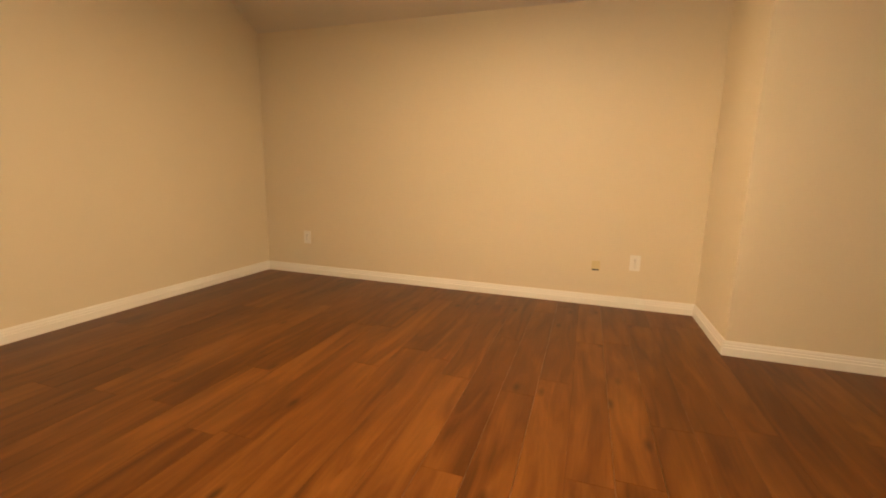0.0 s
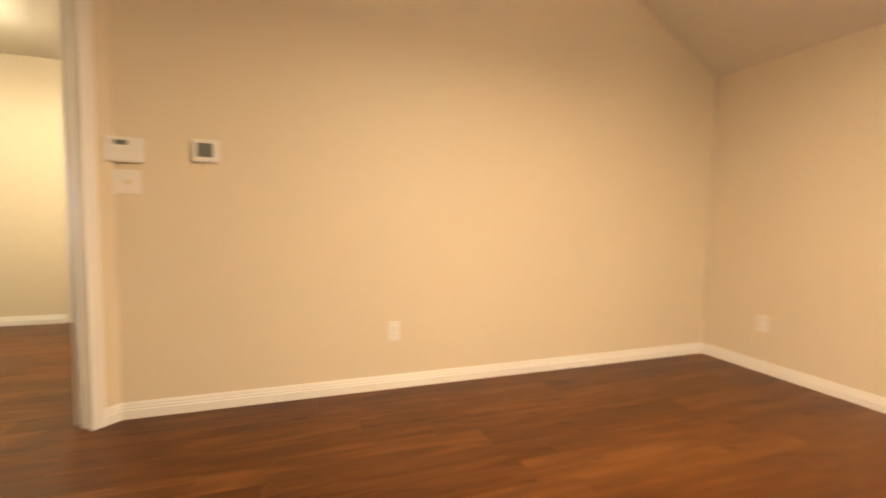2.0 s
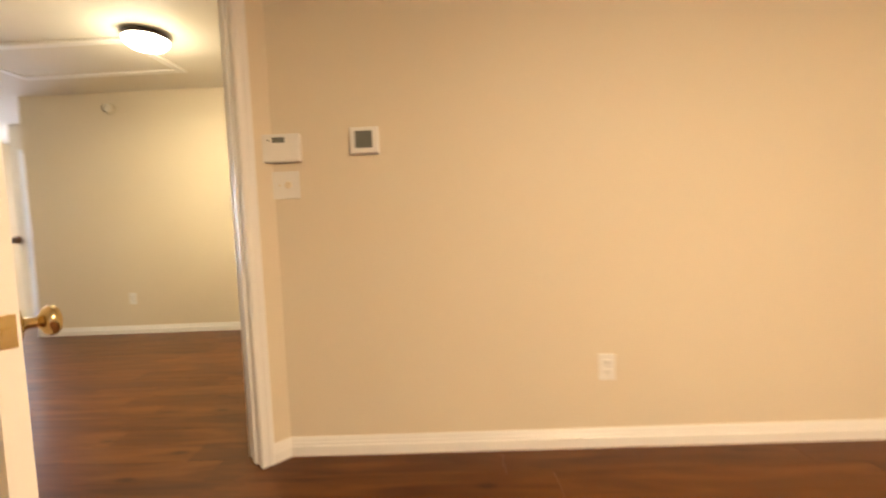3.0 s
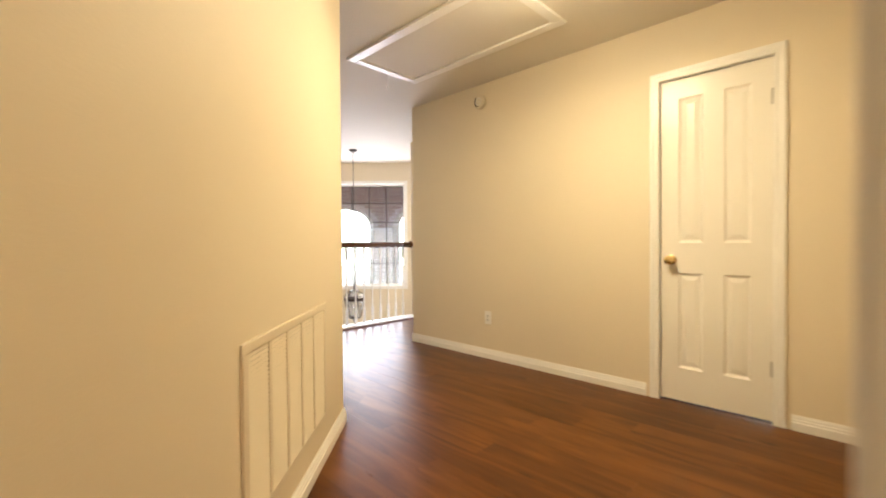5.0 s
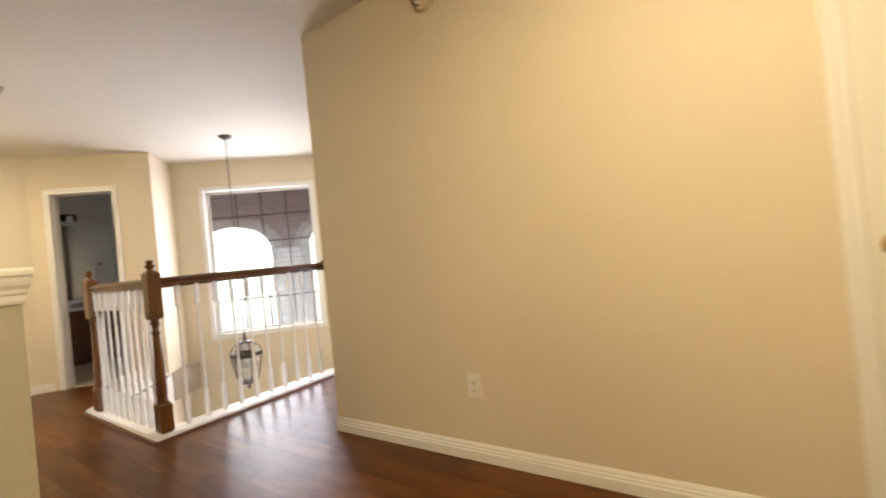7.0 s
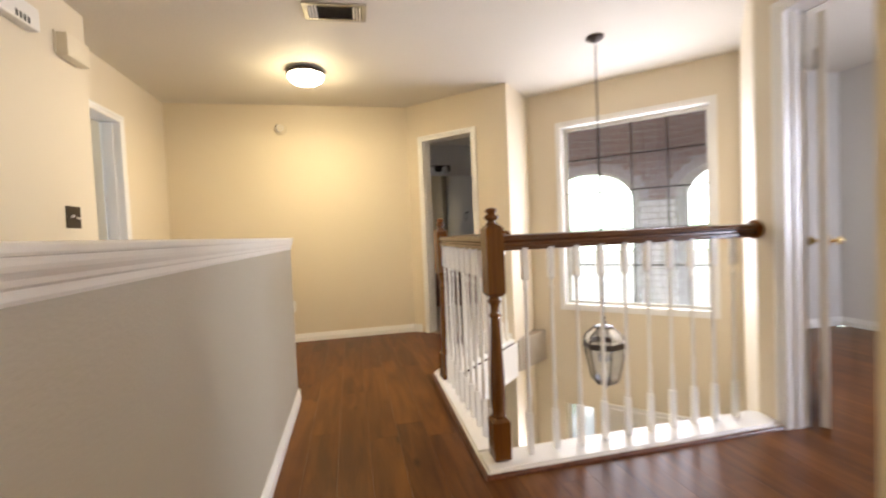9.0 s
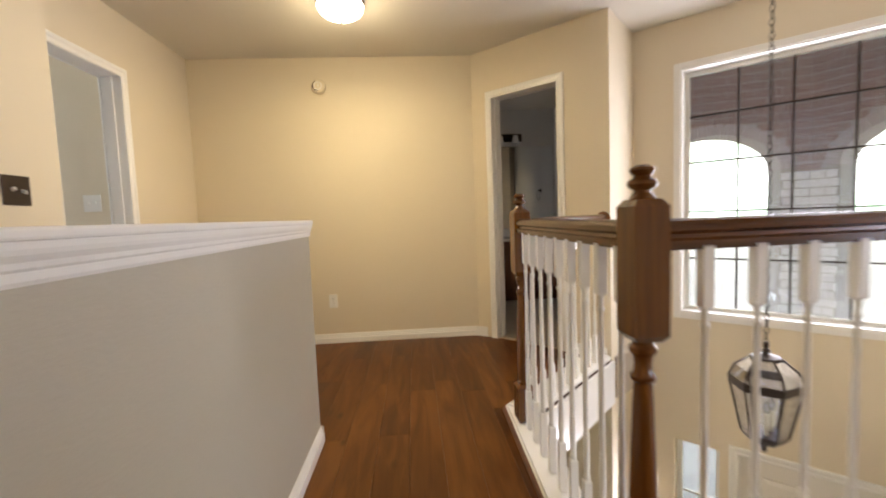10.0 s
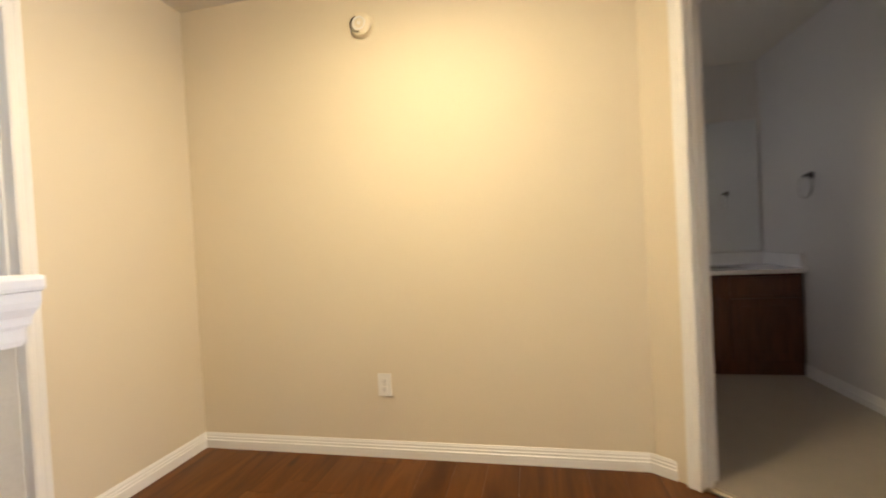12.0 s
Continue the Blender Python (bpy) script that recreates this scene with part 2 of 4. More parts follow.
# emission that stands in for overexposed daylight, mottled white and pale green
GLOW = emitter("backdrop_glow", (0.93, 1.0, 0.95), 6.5)
hn = GLOW.node_tree
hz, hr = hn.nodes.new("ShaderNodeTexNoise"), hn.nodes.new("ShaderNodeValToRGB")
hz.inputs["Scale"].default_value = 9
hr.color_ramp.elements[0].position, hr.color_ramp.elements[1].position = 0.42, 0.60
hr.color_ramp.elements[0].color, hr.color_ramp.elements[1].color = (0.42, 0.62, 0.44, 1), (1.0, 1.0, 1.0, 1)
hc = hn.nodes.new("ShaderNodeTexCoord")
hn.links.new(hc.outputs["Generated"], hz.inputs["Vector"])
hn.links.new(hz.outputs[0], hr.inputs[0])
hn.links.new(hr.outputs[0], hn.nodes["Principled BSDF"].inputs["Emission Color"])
SHADE = emitter("lit_frosted_glass", (1.0, 0.84, 0.58), 22)

# ---- mesh helpers ----


def part(name, bm, mat, parent=None, label="", smooth=False):
    bmesh.ops.recalc_face_normals(bm, faces=bm.faces)
    me = bpy.data.meshes.new(name)
    bm.to_mesh(me)
    bm.free()
    me.materials.append(mat)
    if smooth:
        me.polygons.foreach_set("use_smooth", [True] * len(me.polygons))
        me.set_sharp_from_angle(angle=radians(38))
    ob = new(name, me)
    if parent:
        ob.parent = parent
    if label:
        tagged(ob, label)
    return ob


def thing(name, m, label, category, group=""):
    ob = new(name)
    ob.matrix_world = m
    return tagged(ob, label, category, group)


def box(bm, x0, x1, y0, y1, z0, z1, bevel=0.0):
    r = bmesh.ops.create_cube(bm, size=1, matrix=Matrix.Translation(((x0 + x1) / 2, (y0 + y1) / 2, (z0 + z1) / 2)) @ Matrix.Diagonal((x1 - x0, y1 - y0, z1 - z0, 1)))
    if bevel:
        es = list({e for v in r["verts"] for e in v.link_edges})
        bmesh.ops.bevel(bm, geom=es, offset=bevel, segments=2, affect="EDGES", profile=0.6)
    return bm


def boxes(*args, bevel=0.0):
    bm = bmesh.new()
    for a in args:
        box(bm, *a, bevel=bevel)
    return bm


def lathe(profile, seg=20, bm=None, m=Matrix()):
    """Profile rows of radius and height, turned about z."""
    bm = bm or bmesh.new()
    rings = []
    for r, z in profile:
        rings.append([bm.verts.new(m @ Vector((r * math.cos(2 * math.pi * k / seg), r * math.sin(2 * math.pi * k / seg), z))) for k in range(seg)])
    for a, b in zip(rings, rings[1:]):
        for k in range(seg):
            bm.faces.new((a[k], a[(k + 1) % seg], b[(k + 1) % seg], b[k]))
    for ring in (rings[0], rings[-1]):
        bm.faces.new(ring)
    return bm


def prism(bm, pts, z0, z1):
    lo, hi = [bm.verts.new((x, y, z0)) for x, y in pts], [bm.verts.new((x, y, z1)) for x, y in pts]
    bm.faces.new(lo[::-1]), bm.faces.new(hi)
    for k in range(len(pts)):
        j = (k + 1) % len(pts)
        bm.faces.new((lo[k], lo[j], hi[j], hi[k]))
    return bm


def extrude_profile(bm, pts, a, b):
    """A closed outline in (y, z) run along x from a to b."""
    p, q = [bm.verts.new((a, y, z)) for y, z in pts], [bm.verts.new((b, y, z)) for y, z in pts]
    bm.faces.new(p), bm.faces.new(q[::-1])
    for k in range(len(pts)):
        j = (k + 1) % len(pts)
        bm.faces.new((p[k], q[k], q[j], p[j]))
    return bm


def along(p0, p1, z=0.0):
    """Pose with x along p0 to p1 and y to the left."""
    return pose(p0[0], p0[1], z, 0, 0, math.degrees(math.atan2(p1[1] - p0[1], p1[0] - p0[0])))


def span(p0, p1):
    return math.hypot(p1[0] - p0[0], p1[1] - p0[1])


def cells(bm, us, zs, holes, y0, y1):
    """A slab in the plane of x and z, from y0 to y1, with openings (start, end, bottom, top) cut through it."""
    def solid(i, k):
        if not (0 <= i < len(us) - 1 and 0 <= k < len(zs) - 1):
            return False
        u, z = (us[i] + us[i + 1]) / 2, (zs[k] + zs[k + 1]) / 2
        return not any(h[0] < u < h[1] and h[2] < z < h[3] for h in holes)

    def quad(*v):
        bm.faces.new([bm.verts.new(p) for p in v])
    for i in range(len(us) - 1):
        for k in range(len(zs) - 1):
            if not solid(i, k):
                continue
            a, b, c, d = us[i], us[i + 1], zs[k], zs[k + 1]
            quad((a, y1, c), (a, y1, d), (b, y1, d), (b, y1, c))
            quad((a, y0, c), (b, y0, c), (b, y0, d), (a, y0, d))
            if not solid(i - 1, k):
                quad((a, y1, c), (a, y0, c), (a, y0, d), (a, y1, d))
            if not solid(i + 1, k):
                quad((b, y1, c), (b, y1, d), (b, y0, d), (b, y0, c))
            if not solid(i, k - 1):
                quad((a, y1, c), (b, y1, c), (b, y0, c), (a, y0, c))
            if not solid(i, k + 1):
                quad((a, y1, d), (a, y0, d), (b, y0, d), (b, y1, d))
    bmesh.ops.remove_doubles(bm, verts=bm.verts, dist=1e-5)


def wall(name, p0, p1, z0=0.0, z1=2.425, holes=(), mat=PAINT, thick=0.12, label="beige painted drywall wall"):
    """A wall whose seen face runs from p0 to p1 with the room on its left; holes: start, end, bottom, top."""
    n = span(p0, p1)
    us = sorted({0, n, *[h[0] for h in holes], *[h[1] for h in holes]})
    zs = sorted({z0, z1, *[h[2] for h in holes], *[h[3] for h in holes]})
    cells(bm := bmesh.new(), [u for u in us if 0 <= u <= n], [z for z in zs if z0 <= z <= z1], holes, -thick, 0)
    ob = part(name, bm, mat)
    ob.matrix_world = along(p0, p1)
    return tagged(ob, label, "wall", kind="structure")


BASE = [(0, 0), (0.015, 0), (0.015, 0.044), (0.011, 0.048), (0.011, 0.058), (0.0075, 0.063), (0.0075, 0.071), (0.0045, 0.078), (0.0035, 0.083), (0, 0.083)]


def baseboard(p0, p1, z=0.0, tag="white painted moulded baseboard"):
    ob = part("baseboard", extrude_profile(bmesh.new(), BASE, 0, span(p0, p1)), TRIM)
    ob.matrix_world = along(p0, p1, z)
    return tagged(ob, tag, "baseboard", kind="structure")


CASE = [(0, 0), (0.009, 0), (0.014, 0.006), (0.014, 0.014), (0.011, 0.018), (0.012, 0.030), (0.016, 0.038), (0.017, 0.050), (0.014, 0.057), (0, 0.057)]


def opening_trim(name, m, a, b, top, thick=0.12, label="white painted door casing and jamb", front=True, back=True, legs=(True, True)):
    """Casing and jamb lining of a doorway from a to b along a wall whose pose is m."""
    ob = thing(name, m, label, "door frame")
    ob["kind"] = "structure"
    for on, y, s in ((front, 0.0, 1), (back, -thick, -1)):
        if not on:
            continue
        for leg, u, d in ((legs[0], a, -1), (legs[1], b, 1)):
            if leg:
                bm = bmesh.new()
                lo = [bm.verts.new((u + d * (w - 0.004), y + s * p, 0)) for p, w in CASE]
                hi = [bm.verts.new((u + d * (w - 0.004), y + s * p, top + w - 0.004)) for p, w in CASE]
                bm.faces.new(lo), bm.faces.new(hi)
                for k in range(len(lo)):
                    j = (k + 1) % len(lo)
                    bm.faces.new((lo[k], lo[j], hi[j], hi[k]))
                part("casing", bm, TRIM, ob)
        bm = bmesh.new()
        la, lb = (-1 if legs[0] else 0), (1 if legs[1] else 0)
        lo = [bm.verts.new((a + la * (w - 0.004), y + s * p, top + w - 0.004)) for p, w in CASE]
        hi = [bm.verts.new((b + lb * (w - 0.004), y + s * p, top + w - 0.004)) for p, w in CASE]
        bm.faces.new(lo), bm.faces.new(hi)
        for k in range(len(lo)):
            j = (k + 1) % len(lo)
            bm.faces.new((lo[k], lo[j], hi[j], hi[k]))
        part("head_casing", bm, TRIM, ob)
    j = 0.018
    part("jamb", boxes((a - j, a, -thick + 0.001, -0.001, 0, top), (a, a + 0.010, -thick / 2 - 0.02, -thick / 2 + 0.015, 0, top)), TRIM, ob)
    part("jamb", boxes((b, b + j, -thick + 0.001, -0.001, 0, top), (b - 0.010, b, -thick / 2 - 0.02, -thick / 2 + 0.015, 0, top)), TRIM, ob)
    part("head_jamb", boxes((a - j, b + j, -thick + 0.001, -0.001, top, top + j)), TRIM, ob)
    return ob

# ---- the place: walls ----
H, HB, LOW = 2.425, 3.20, -2.75
# bedroom
wall("wall_bedroom_east", (-0.126, -4.741), (-0.126, -0.822), 0, HB)
wall("wall_bedroom_south", (-3.823, -4.741), (-0.006, -4.741), 0, HB)
wall("wall_bedroom_jog", (-3.823, -4.025), (-3.823, -4.861), 0, HB)
wall("wall_bedroom_south_west", (-6.0, -4.025), (-3.943, -4.025), 0, HB)
wall("wall_bedroom_west", (-6.0, 0.07), (-6.0, -4.204), 0, HB, holes=[(1.77, 2.97, 0.9, 2.1)])
wall("wall_bedroom_north", (-0.900, -0.048), (-6.0, -0.048), 0, HB)
D1A, D1B = (-0.126, -0.822), (-0.900, -0.048)
wall("wall_bedroom_door", D1A, D1B, 0, HB, holes=[(0.1135, 0.9495, -0.01, 2.058)])
# hall and landing
LA, LB = (0.667, 1.4616), (-0.796, -0.0014)
wall("wall_hall_return", LA, LB)
wall("wall_hall_south", (-0.02, -0.83), (2.3, -0.83))
wall("wall_closet", (2.3, -0.95), (2.3, 2.7), holes=[(0.635, 1.265, -0.01, 2.065)])
wall("wall_nook", (2.42, 2.7), (3.39, 2.7))
wall("wall_east_room", (3.27, 2.7), (3.27, 3.84), holes=[(0.20, 0.998, -0.01, 2.078)])
wall("wall_foyer_east", (3.27, 3.84), (4.315, 4.885), LOW)
WWA, WWB = (4.40, 4.80), (2.945, 6.255)
WO = span((4.315, 4.885), WWA)
WL = span((4.315, 4.885), (3.03, 6.17))


def ww(u):
    """Along the window wall, from its north-west corner."""
    return WO + WL - u


wall("wall_foyer_window", WWA, WWB, LOW, H, thick=0.16,
     holes=[(ww(1.615), ww(0.335), 0.275, 2.065), (ww(0.60), ww(0.30), LOW + 0.25, -0.735), (ww(1.60), ww(0.69), LOW - 0.01, -0.70)])
wall("wall_foyer_west", (3.03, 6.17), (2.645, 5.765), LOW)
wall("wall_bathroom_door", (2.645, 5.759), (1.81, 6.594), LOW, H, holes=[(0.365, 0.987, -0.01, 2.048)])
wall("wall_landing_north", (1.83, 6.585), (-0.527, 6.585))
wall("wall_side_room", (-0.527, 6.585), (-0.527, 4.93), holes=[(0.817, 1.635, -0.01, 2.038)])
wall("wall_stair", (-0.305, 4.93), (-0.305, 1.85), LOW, H)
wall("wall_stair_end", (-0.661, 4.93), (-0.425, 4.93))
# pony wall beside the stair, 0.12 thick; its shade is put into the paint colour
wall("wall_pony", (0.790, 4.880), (0.790, 1.85), LOW, 1.005, mat=SHADED_PAINT, label="half-height wall beside the stairs, its beige paint darkened for shade")
wall("wall_pony_end", (0.663, 1.85), (-0.305, 1.85), LOW, 1.005, mat=SHADED_PAINT, label="half-height wall at the stair head, its beige paint darkened for shade")
wall("wall_hall_inner", (-0.305, 1.97), (-0.305, 0.6))
# rooms seen through doors
wall("wall_side_stub", (-0.661, 5.99), (-1.12, 5.99), label="beige painted wall stub")
wall("wall_side_north", (-4.1, 8.2), (-0.661, 8.2), mat=BLUE_PAINT, label="pale grey painted wall")
bpy.data.objects["wall_side_north"].matrix_world = along((-0.661, 8.2), (-4.1, 8.2))
wall("wall_side_west", (-4.1, 8.2), (-4.1, 4.0), 0, H, holes=[(0.85, 2.75, 0.85, 2.15)], mat=BLUE_PAINT, label="pale grey painted wall with a window")
wall("wall_side_south", (-4.1, 4.0), (-0.661, 4.0), mat=BLUE_PAINT, label="pale grey painted wall")
wall("wall_side_east", (-0.663, 8.2), (-0.663, 6.11), mat=BLUE_PAINT, label="pale grey painted wall")
bpy.data.objects["wall_side_east"].matrix_world = along((-0.663, 6.11), (-0.663, 8.2))
wall("wall_east_room_far", (5.8, 0.5), (5.8, 5.2), 0, H, holes=[(1.1, 2.3, 0.75, 2.05)], mat=BLUE_PAINT, label="pale grey painted wall with a window")
wall("wall_east_room_north", (5.8, 5.2), (4.50, 5.2), mat=BLUE_PAINT, label="pale grey painted wall")
wall("wall_east_room_south", (3.392, 0.5), (5.8, 0.5), mat=BLUE_PAINT, label="pale grey painted wall")
wall("wall_east_room_west", (3.392, 2.58), (3.392, 0.5), mat=BLUE_PAINT, label="pale grey painted wall")
BX0, BX1, BY1 = 1.45, 3.18, 8.50
wall("wall_bath_north", (BX1, BY1), (BX0, BY1), mat=BLUE_PAINT, label="pale grey painted bathroom wall")
wall("wall_bath_east", (BX1, 6.14), (BX1, BY1 + 0.12), mat=BLUE_PAINT, label="pale grey painted bathroom wall")
# the opening is made up, to let the bathroom fill light in
wall("wall_bath_west", (BX0, BY1 + 0.12), (BX0, 6.73), 0, H, holes=[(0.60, 1.30, 1.2, 1.95)], mat=BLUE_PAINT, label="pale grey painted bathroom wall with an added, unseen window")

# ceilings
ob = part("ceiling_hall", prism(bmesh.new(), [(-0.06, -0.9), (2.36, -0.93), (2.36, 2.64), (3.33, 2.64), (3.33, 0.4), (5.9, 0.4), (5.9, 5.3), (3.95, 5.33), (3.3, 5.98), (3.3, 8.6), (-4.2, 8.6), (-4.2, 3.9), (-0.72, 3.9), (-0.83, -0.02)], H, H + 0.1), CEIL)
tagged(ob, "textured off-white painted ceiling of hall and landing", "ceiling", kind="structure")
bm = bmesh.new()
extrude_profile(bm, [(-4.9, 2.07), (-3.11, 3.055), (0.1, 3.055), (0.1, 3.2), (-3.15, 3.2), (-4.9, 2.22)], -6.1, -0.01)
tagged(part("ceiling_bedroom", bm, CEIL), "off-white painted ceiling sloping down to the outer wall", "ceiling", kind="structure")

# sub-floors; the planks lie on them
SUB = -0.010
for nm, pts in (("floor_bedroom", [(-6.1, -4.9), (-0.03, -4.9), (-0.03, -0.9), (-0.9, -0.03), (-6.1, 0.0)]),
                ("floor_hall", [(-0.03, -0.9), (2.4, -0.9), (2.4, 1.85), (-0.4, 1.85), (-0.9, -0.03)]),
                ("floor_landing", [(0.6, 1.85), (2.4, 1.85), (2.4, 2.65), (3.4, 2.65), (3.4, 3.86), (3.27, 3.84), (3.21, 3.80), (1.82, 3.80), (1.82, 4.93), (2.66, 5.78), (1.82, 6.66), (-0.6, 6.66), (-0.6, 4.75), (0.6, 4.75)]),
                ("floor_side_room", [(-0.6, 6.66), (-0.66, 8.3), (-4.2, 8.3), (-4.2, 3.9), (-0.6, 3.9)]),
                ("floor_east_room", [(3.4, 0.4), (5.9, 0.4), (5.9, 5.3), (4.7, 5.3), (3.4, 3.86)])):
    tagged(part(nm, prism(bmesh.new(), pts, -0.30, SUB), GAP if nm[6] in "bhl" else FLOORW), "floor under brown wood planks", "floor", kind="structure")
tagged(part("floor_bathroom", prism(bmesh.new(), [(1.84, 6.66), (2.70, 5.79), (BX1 + 0.1, 6.2), (BX1 + 0.1, 8.6), (BX0 - 0.1, 8.6), (BX0 - 0.1, 6.66)], -0.30, 0.002), VINYL), "beige sheet vinyl bathroom floor", "floor", kind="structure")
tagged(part("floor_foyer", prism(bmesh.new(), [(-1, 1), (4.6, 1), (4.6, 4.9), (3.0, 6.5), (-1, 6.7)], LOW - 0.2, LOW), FLOORW), "brown wood floor of the entry below", "floor", kind="structure")
wall("wall_lower_south", (-0.4, 1.7), (4.4, 1.7), LOW, -0.30)
wall("wall_lower_west", (0.9, 6.6), (0.9, 1.7), LOW, -0.30)
# landing edge
for p0, p1 in (((3.27, 3.80), (1.82, 3.80)), ((1.82, 3.80), (1.82, 4.93)), ((1.82, 4.93), (2.655, 5.765))):
    ob = part("trim", boxes((0, span(p0, p1), 0.0, 0.018, -0.32, -0.012)), TRIM)
    ob.matrix_world = along(p1, p0) @ pose(0, -0.0, 0)
    tagged(ob, "white painted board along the landing edge", "trim", kind="structure")

# baseboards
for p0, p1 in (((-0.126, -4.741), (-0.126, -0.822)), ((-3.823, -4.741), (-0.126, -4.741)), ((-3.823, -4.025), (-3.823, -4.741)), ((-6.0, -4.025), (-3.809, -4.025)),
               ((-6.0, -0.048), (-6.0, -4.025)), ((-0.900, -0.048), (-6.0, -0.048)),
               ((-0.126, -0.822), (-0.181, -0.767)), ((-0.833, -0.115), (-0.900, -0.048)),
               ((0.677, 1.4716), (-0.736, 0.0586)), ((-0.02, -0.83), (2.3, -0.83)), ((2.3, -0.83), (2.3, -0.373)), ((2.3, 0.373), (2.3, 2.714)),
               ((2.286, 2.7), (3.27, 2.7)), ((3.27, 2.7), (3.27, 2.83)), ((1.891, 6.519), (1.80, 6.585)), ((1.80, 6.585), (-0.527, 6.585)),
               ((-0.527, 6.585), (-0.527, 5.804)), ((0.790, 4.895), (0.790, 1.85)), ((0.670, 4.880), (0.805, 4.880)), ((2.627, 5.783), (2.452, 5.958)),
               ((BX1, 6.3), (BX1, 7.98)), ((-0.661, 5.99), (-1.12, 5.99)), ((5.8, 5.2), (4.50, 5.2)), ((5.8, 0.5), (5.8, 5.2))):
    baseboard(p0, p1)

# ---- door frames ----
opening_trim("door_frame", along(D1A, D1B), 0.1315, 0.9315, 2.04)
opening_trim("door_frame", along((2.3, -0.95), (2.3, 2.7)), 0.653, 1.247, 2.047)
opening_trim("door_frame", along((3.27, 2.7), (3.27, 3.84)), 0.22, 0.98, 2.06)
opening_trim("door_frame", along((2.645, 5.759), (1.81, 6.594)), 0.383, 0.969, 2.03)
opening_trim("door_frame", along((-0.527, 6.585), (-0.527, 4.93)), 0.835, 1.617, 2.02, legs=(True, False))


def knob_bm(side=1):
    """Turned knob, rose and neck on the side of the door toward y."""
    m = pose(0, 0, 0, -90 * side)
    return lathe([(0.001, 0), (0.032, 0.0), (0.033, 0.004), (0.027, 0.009), (0.013, 0.012), (0.010, 0.018), (0.010, 0.030), (0.014, 0.034), (0.025, 0.040), (0.029, 0.048),
                  (0.028, 0.056), (0.021, 0.063), (0.010, 0.066), (0.001, 0.0665)], 24, m=m)


def panel_door(name, m, width, height, panels, label, knobs=(1, -1), knob_z=0.90, thick=0.035, handed=1, hinge_side=1):
    """Moulded panel door; x from the hinge to the latch, y its thickness. panels: x0, x1, z0, z1."""
    ob = thing(name, m, label, "door")
    ob["kind"] = "structure"
    xs = sorted({0, width, *[p[0] for p in panels], *[p[1] for p in panels]})
    zs = sorted({0, height, *[p[2] for p in panels], *[p[3] for p in panels]})
    h = thick / 2
    cells(bm := bmesh.new(), xs, zs, panels, -h, h)
    part("leaf", bm, DOOR, ob)
    for x0, x1, z0, z1 in panels:
        bm = bmesh.new()
        for s in (1, -1):
            # moulding slope, groove, bevelled raised field
            rows = []
            for inset, y in ((0, h), (0.012, h - 0.010), (0.020, h - 0.011), (0.046, h - 0.003), (0.050, h - 0.003)):
                rows.append([bm.verts.new(p) for p in ((x0 + inset, s * y, z0 + inset), (x1 - inset, s * y, z0 + inset), (x1 - inset, s * y, z1 - inset), (x0 + inset, s * y, z1 - inset))])
            for a, b in zip(rows, rows[1:]):
                for k in range(4):
                    bm.faces.new((a[k], a[(k + 1) % 4], b[(k + 1) % 4], b[k]))
            bm.faces.new(rows[-1])
        part("panel", bm, DOOR, ob)
    for s in knobs:
        kb = part("knob", knob_bm(s), BRASS, ob, "polished brass door knob", smooth=True)
        kb.location = (width - 0.062, s * h, knob_z)
    part("latch_plate", boxes((width - 0.0005, width + 0.0015, -0.0125, 0.0125, knob_z - 0.029, knob_z + 0.029), (width, width + 0.009, -0.006, 0.006, knob_z - 0.007, knob_z + 0.007)), BRASS, ob, "small brass latch plate")
    for z in (0.29, height - 0.22):
        part("hinge_leaf", boxes((0.0, 0.016, hinge_side * h - 0.0008, hinge_side * h + 0.0012, z - 0.044, z + 0.044), (0.003, 0.006, hinge_side * h, hinge_side * h + 0.002, z - 0.006, z + 0.006)), STEEL, ob, "steel hinge leaf")
        part("hinge", lathe([(0.001, -0.052), (0.005, -0.049), (0.0075, -0.045), (0.0075, -0.016), (0.0065, -0.0155), (0.0075, -0.015), (0.0075, 0.015), (0.0065, 0.0155), (0.0075, 0.016), (0.0075, 0.045), (0.005, 0.049), (0.001, 0.052)], 10, m=pose(-0.004, hinge_side * (h + 0.004), z)), STEEL, ob, "painted steel hinge", smooth=True)
    return ob


def four_panels(w, h, stile, mid, z):
    a, b = stile, (w - mid) / 2
    c, d = (w + mid) / 2, w - stile
    return [(a, b, z[0], z[1]), (c, d, z[0], z[1]), (a, b, z[2], z[3]), (c, d, z[2], z[3])]


# bedroom door, standing open into the room
panel_door("door_bedroom", pose(-0.789, -0.170, 0.012, 0, 0, -125.4), 0.79, 2.02,
           four_panels(0.79, 2.02, 0.115, 0.11, (0.21, 0.80, 0.99, 1.90)), "white panel door with brass knobs standing open", knob_z=0.834)
# closet door, shut
panel_door("door_closet", pose(2.335, -0.296, 0.012, 0, 0, 90), 0.588, 2.03,
           four_panels(0.588, 2.03, 0.104, 0.108, (0.206, 0.809, 0.999, 1.91)), "white four-panel closet door, shut", knobs=(1,), knob_z=0.892)
# east room door, standing open inside the room
panel_door("door_east_room", pose(3.425, 3.625, 0.012, 0, 0, 35.5), 0.755, 2.03,
           four_panels(0.755, 2.03, 0.11, 0.11, (0.206, 0.809, 0.999, 1.91)), "white panel door opened against the bedroom wall", knob_z=0.90)
part("strike_plate", boxes((0.1317, 0.1340, -0.075, -0.045, 0.828, 0.888)), BRASS, bpy.data.objects["door_frame"], "small brass strike plate").location = (0, 0, 0)


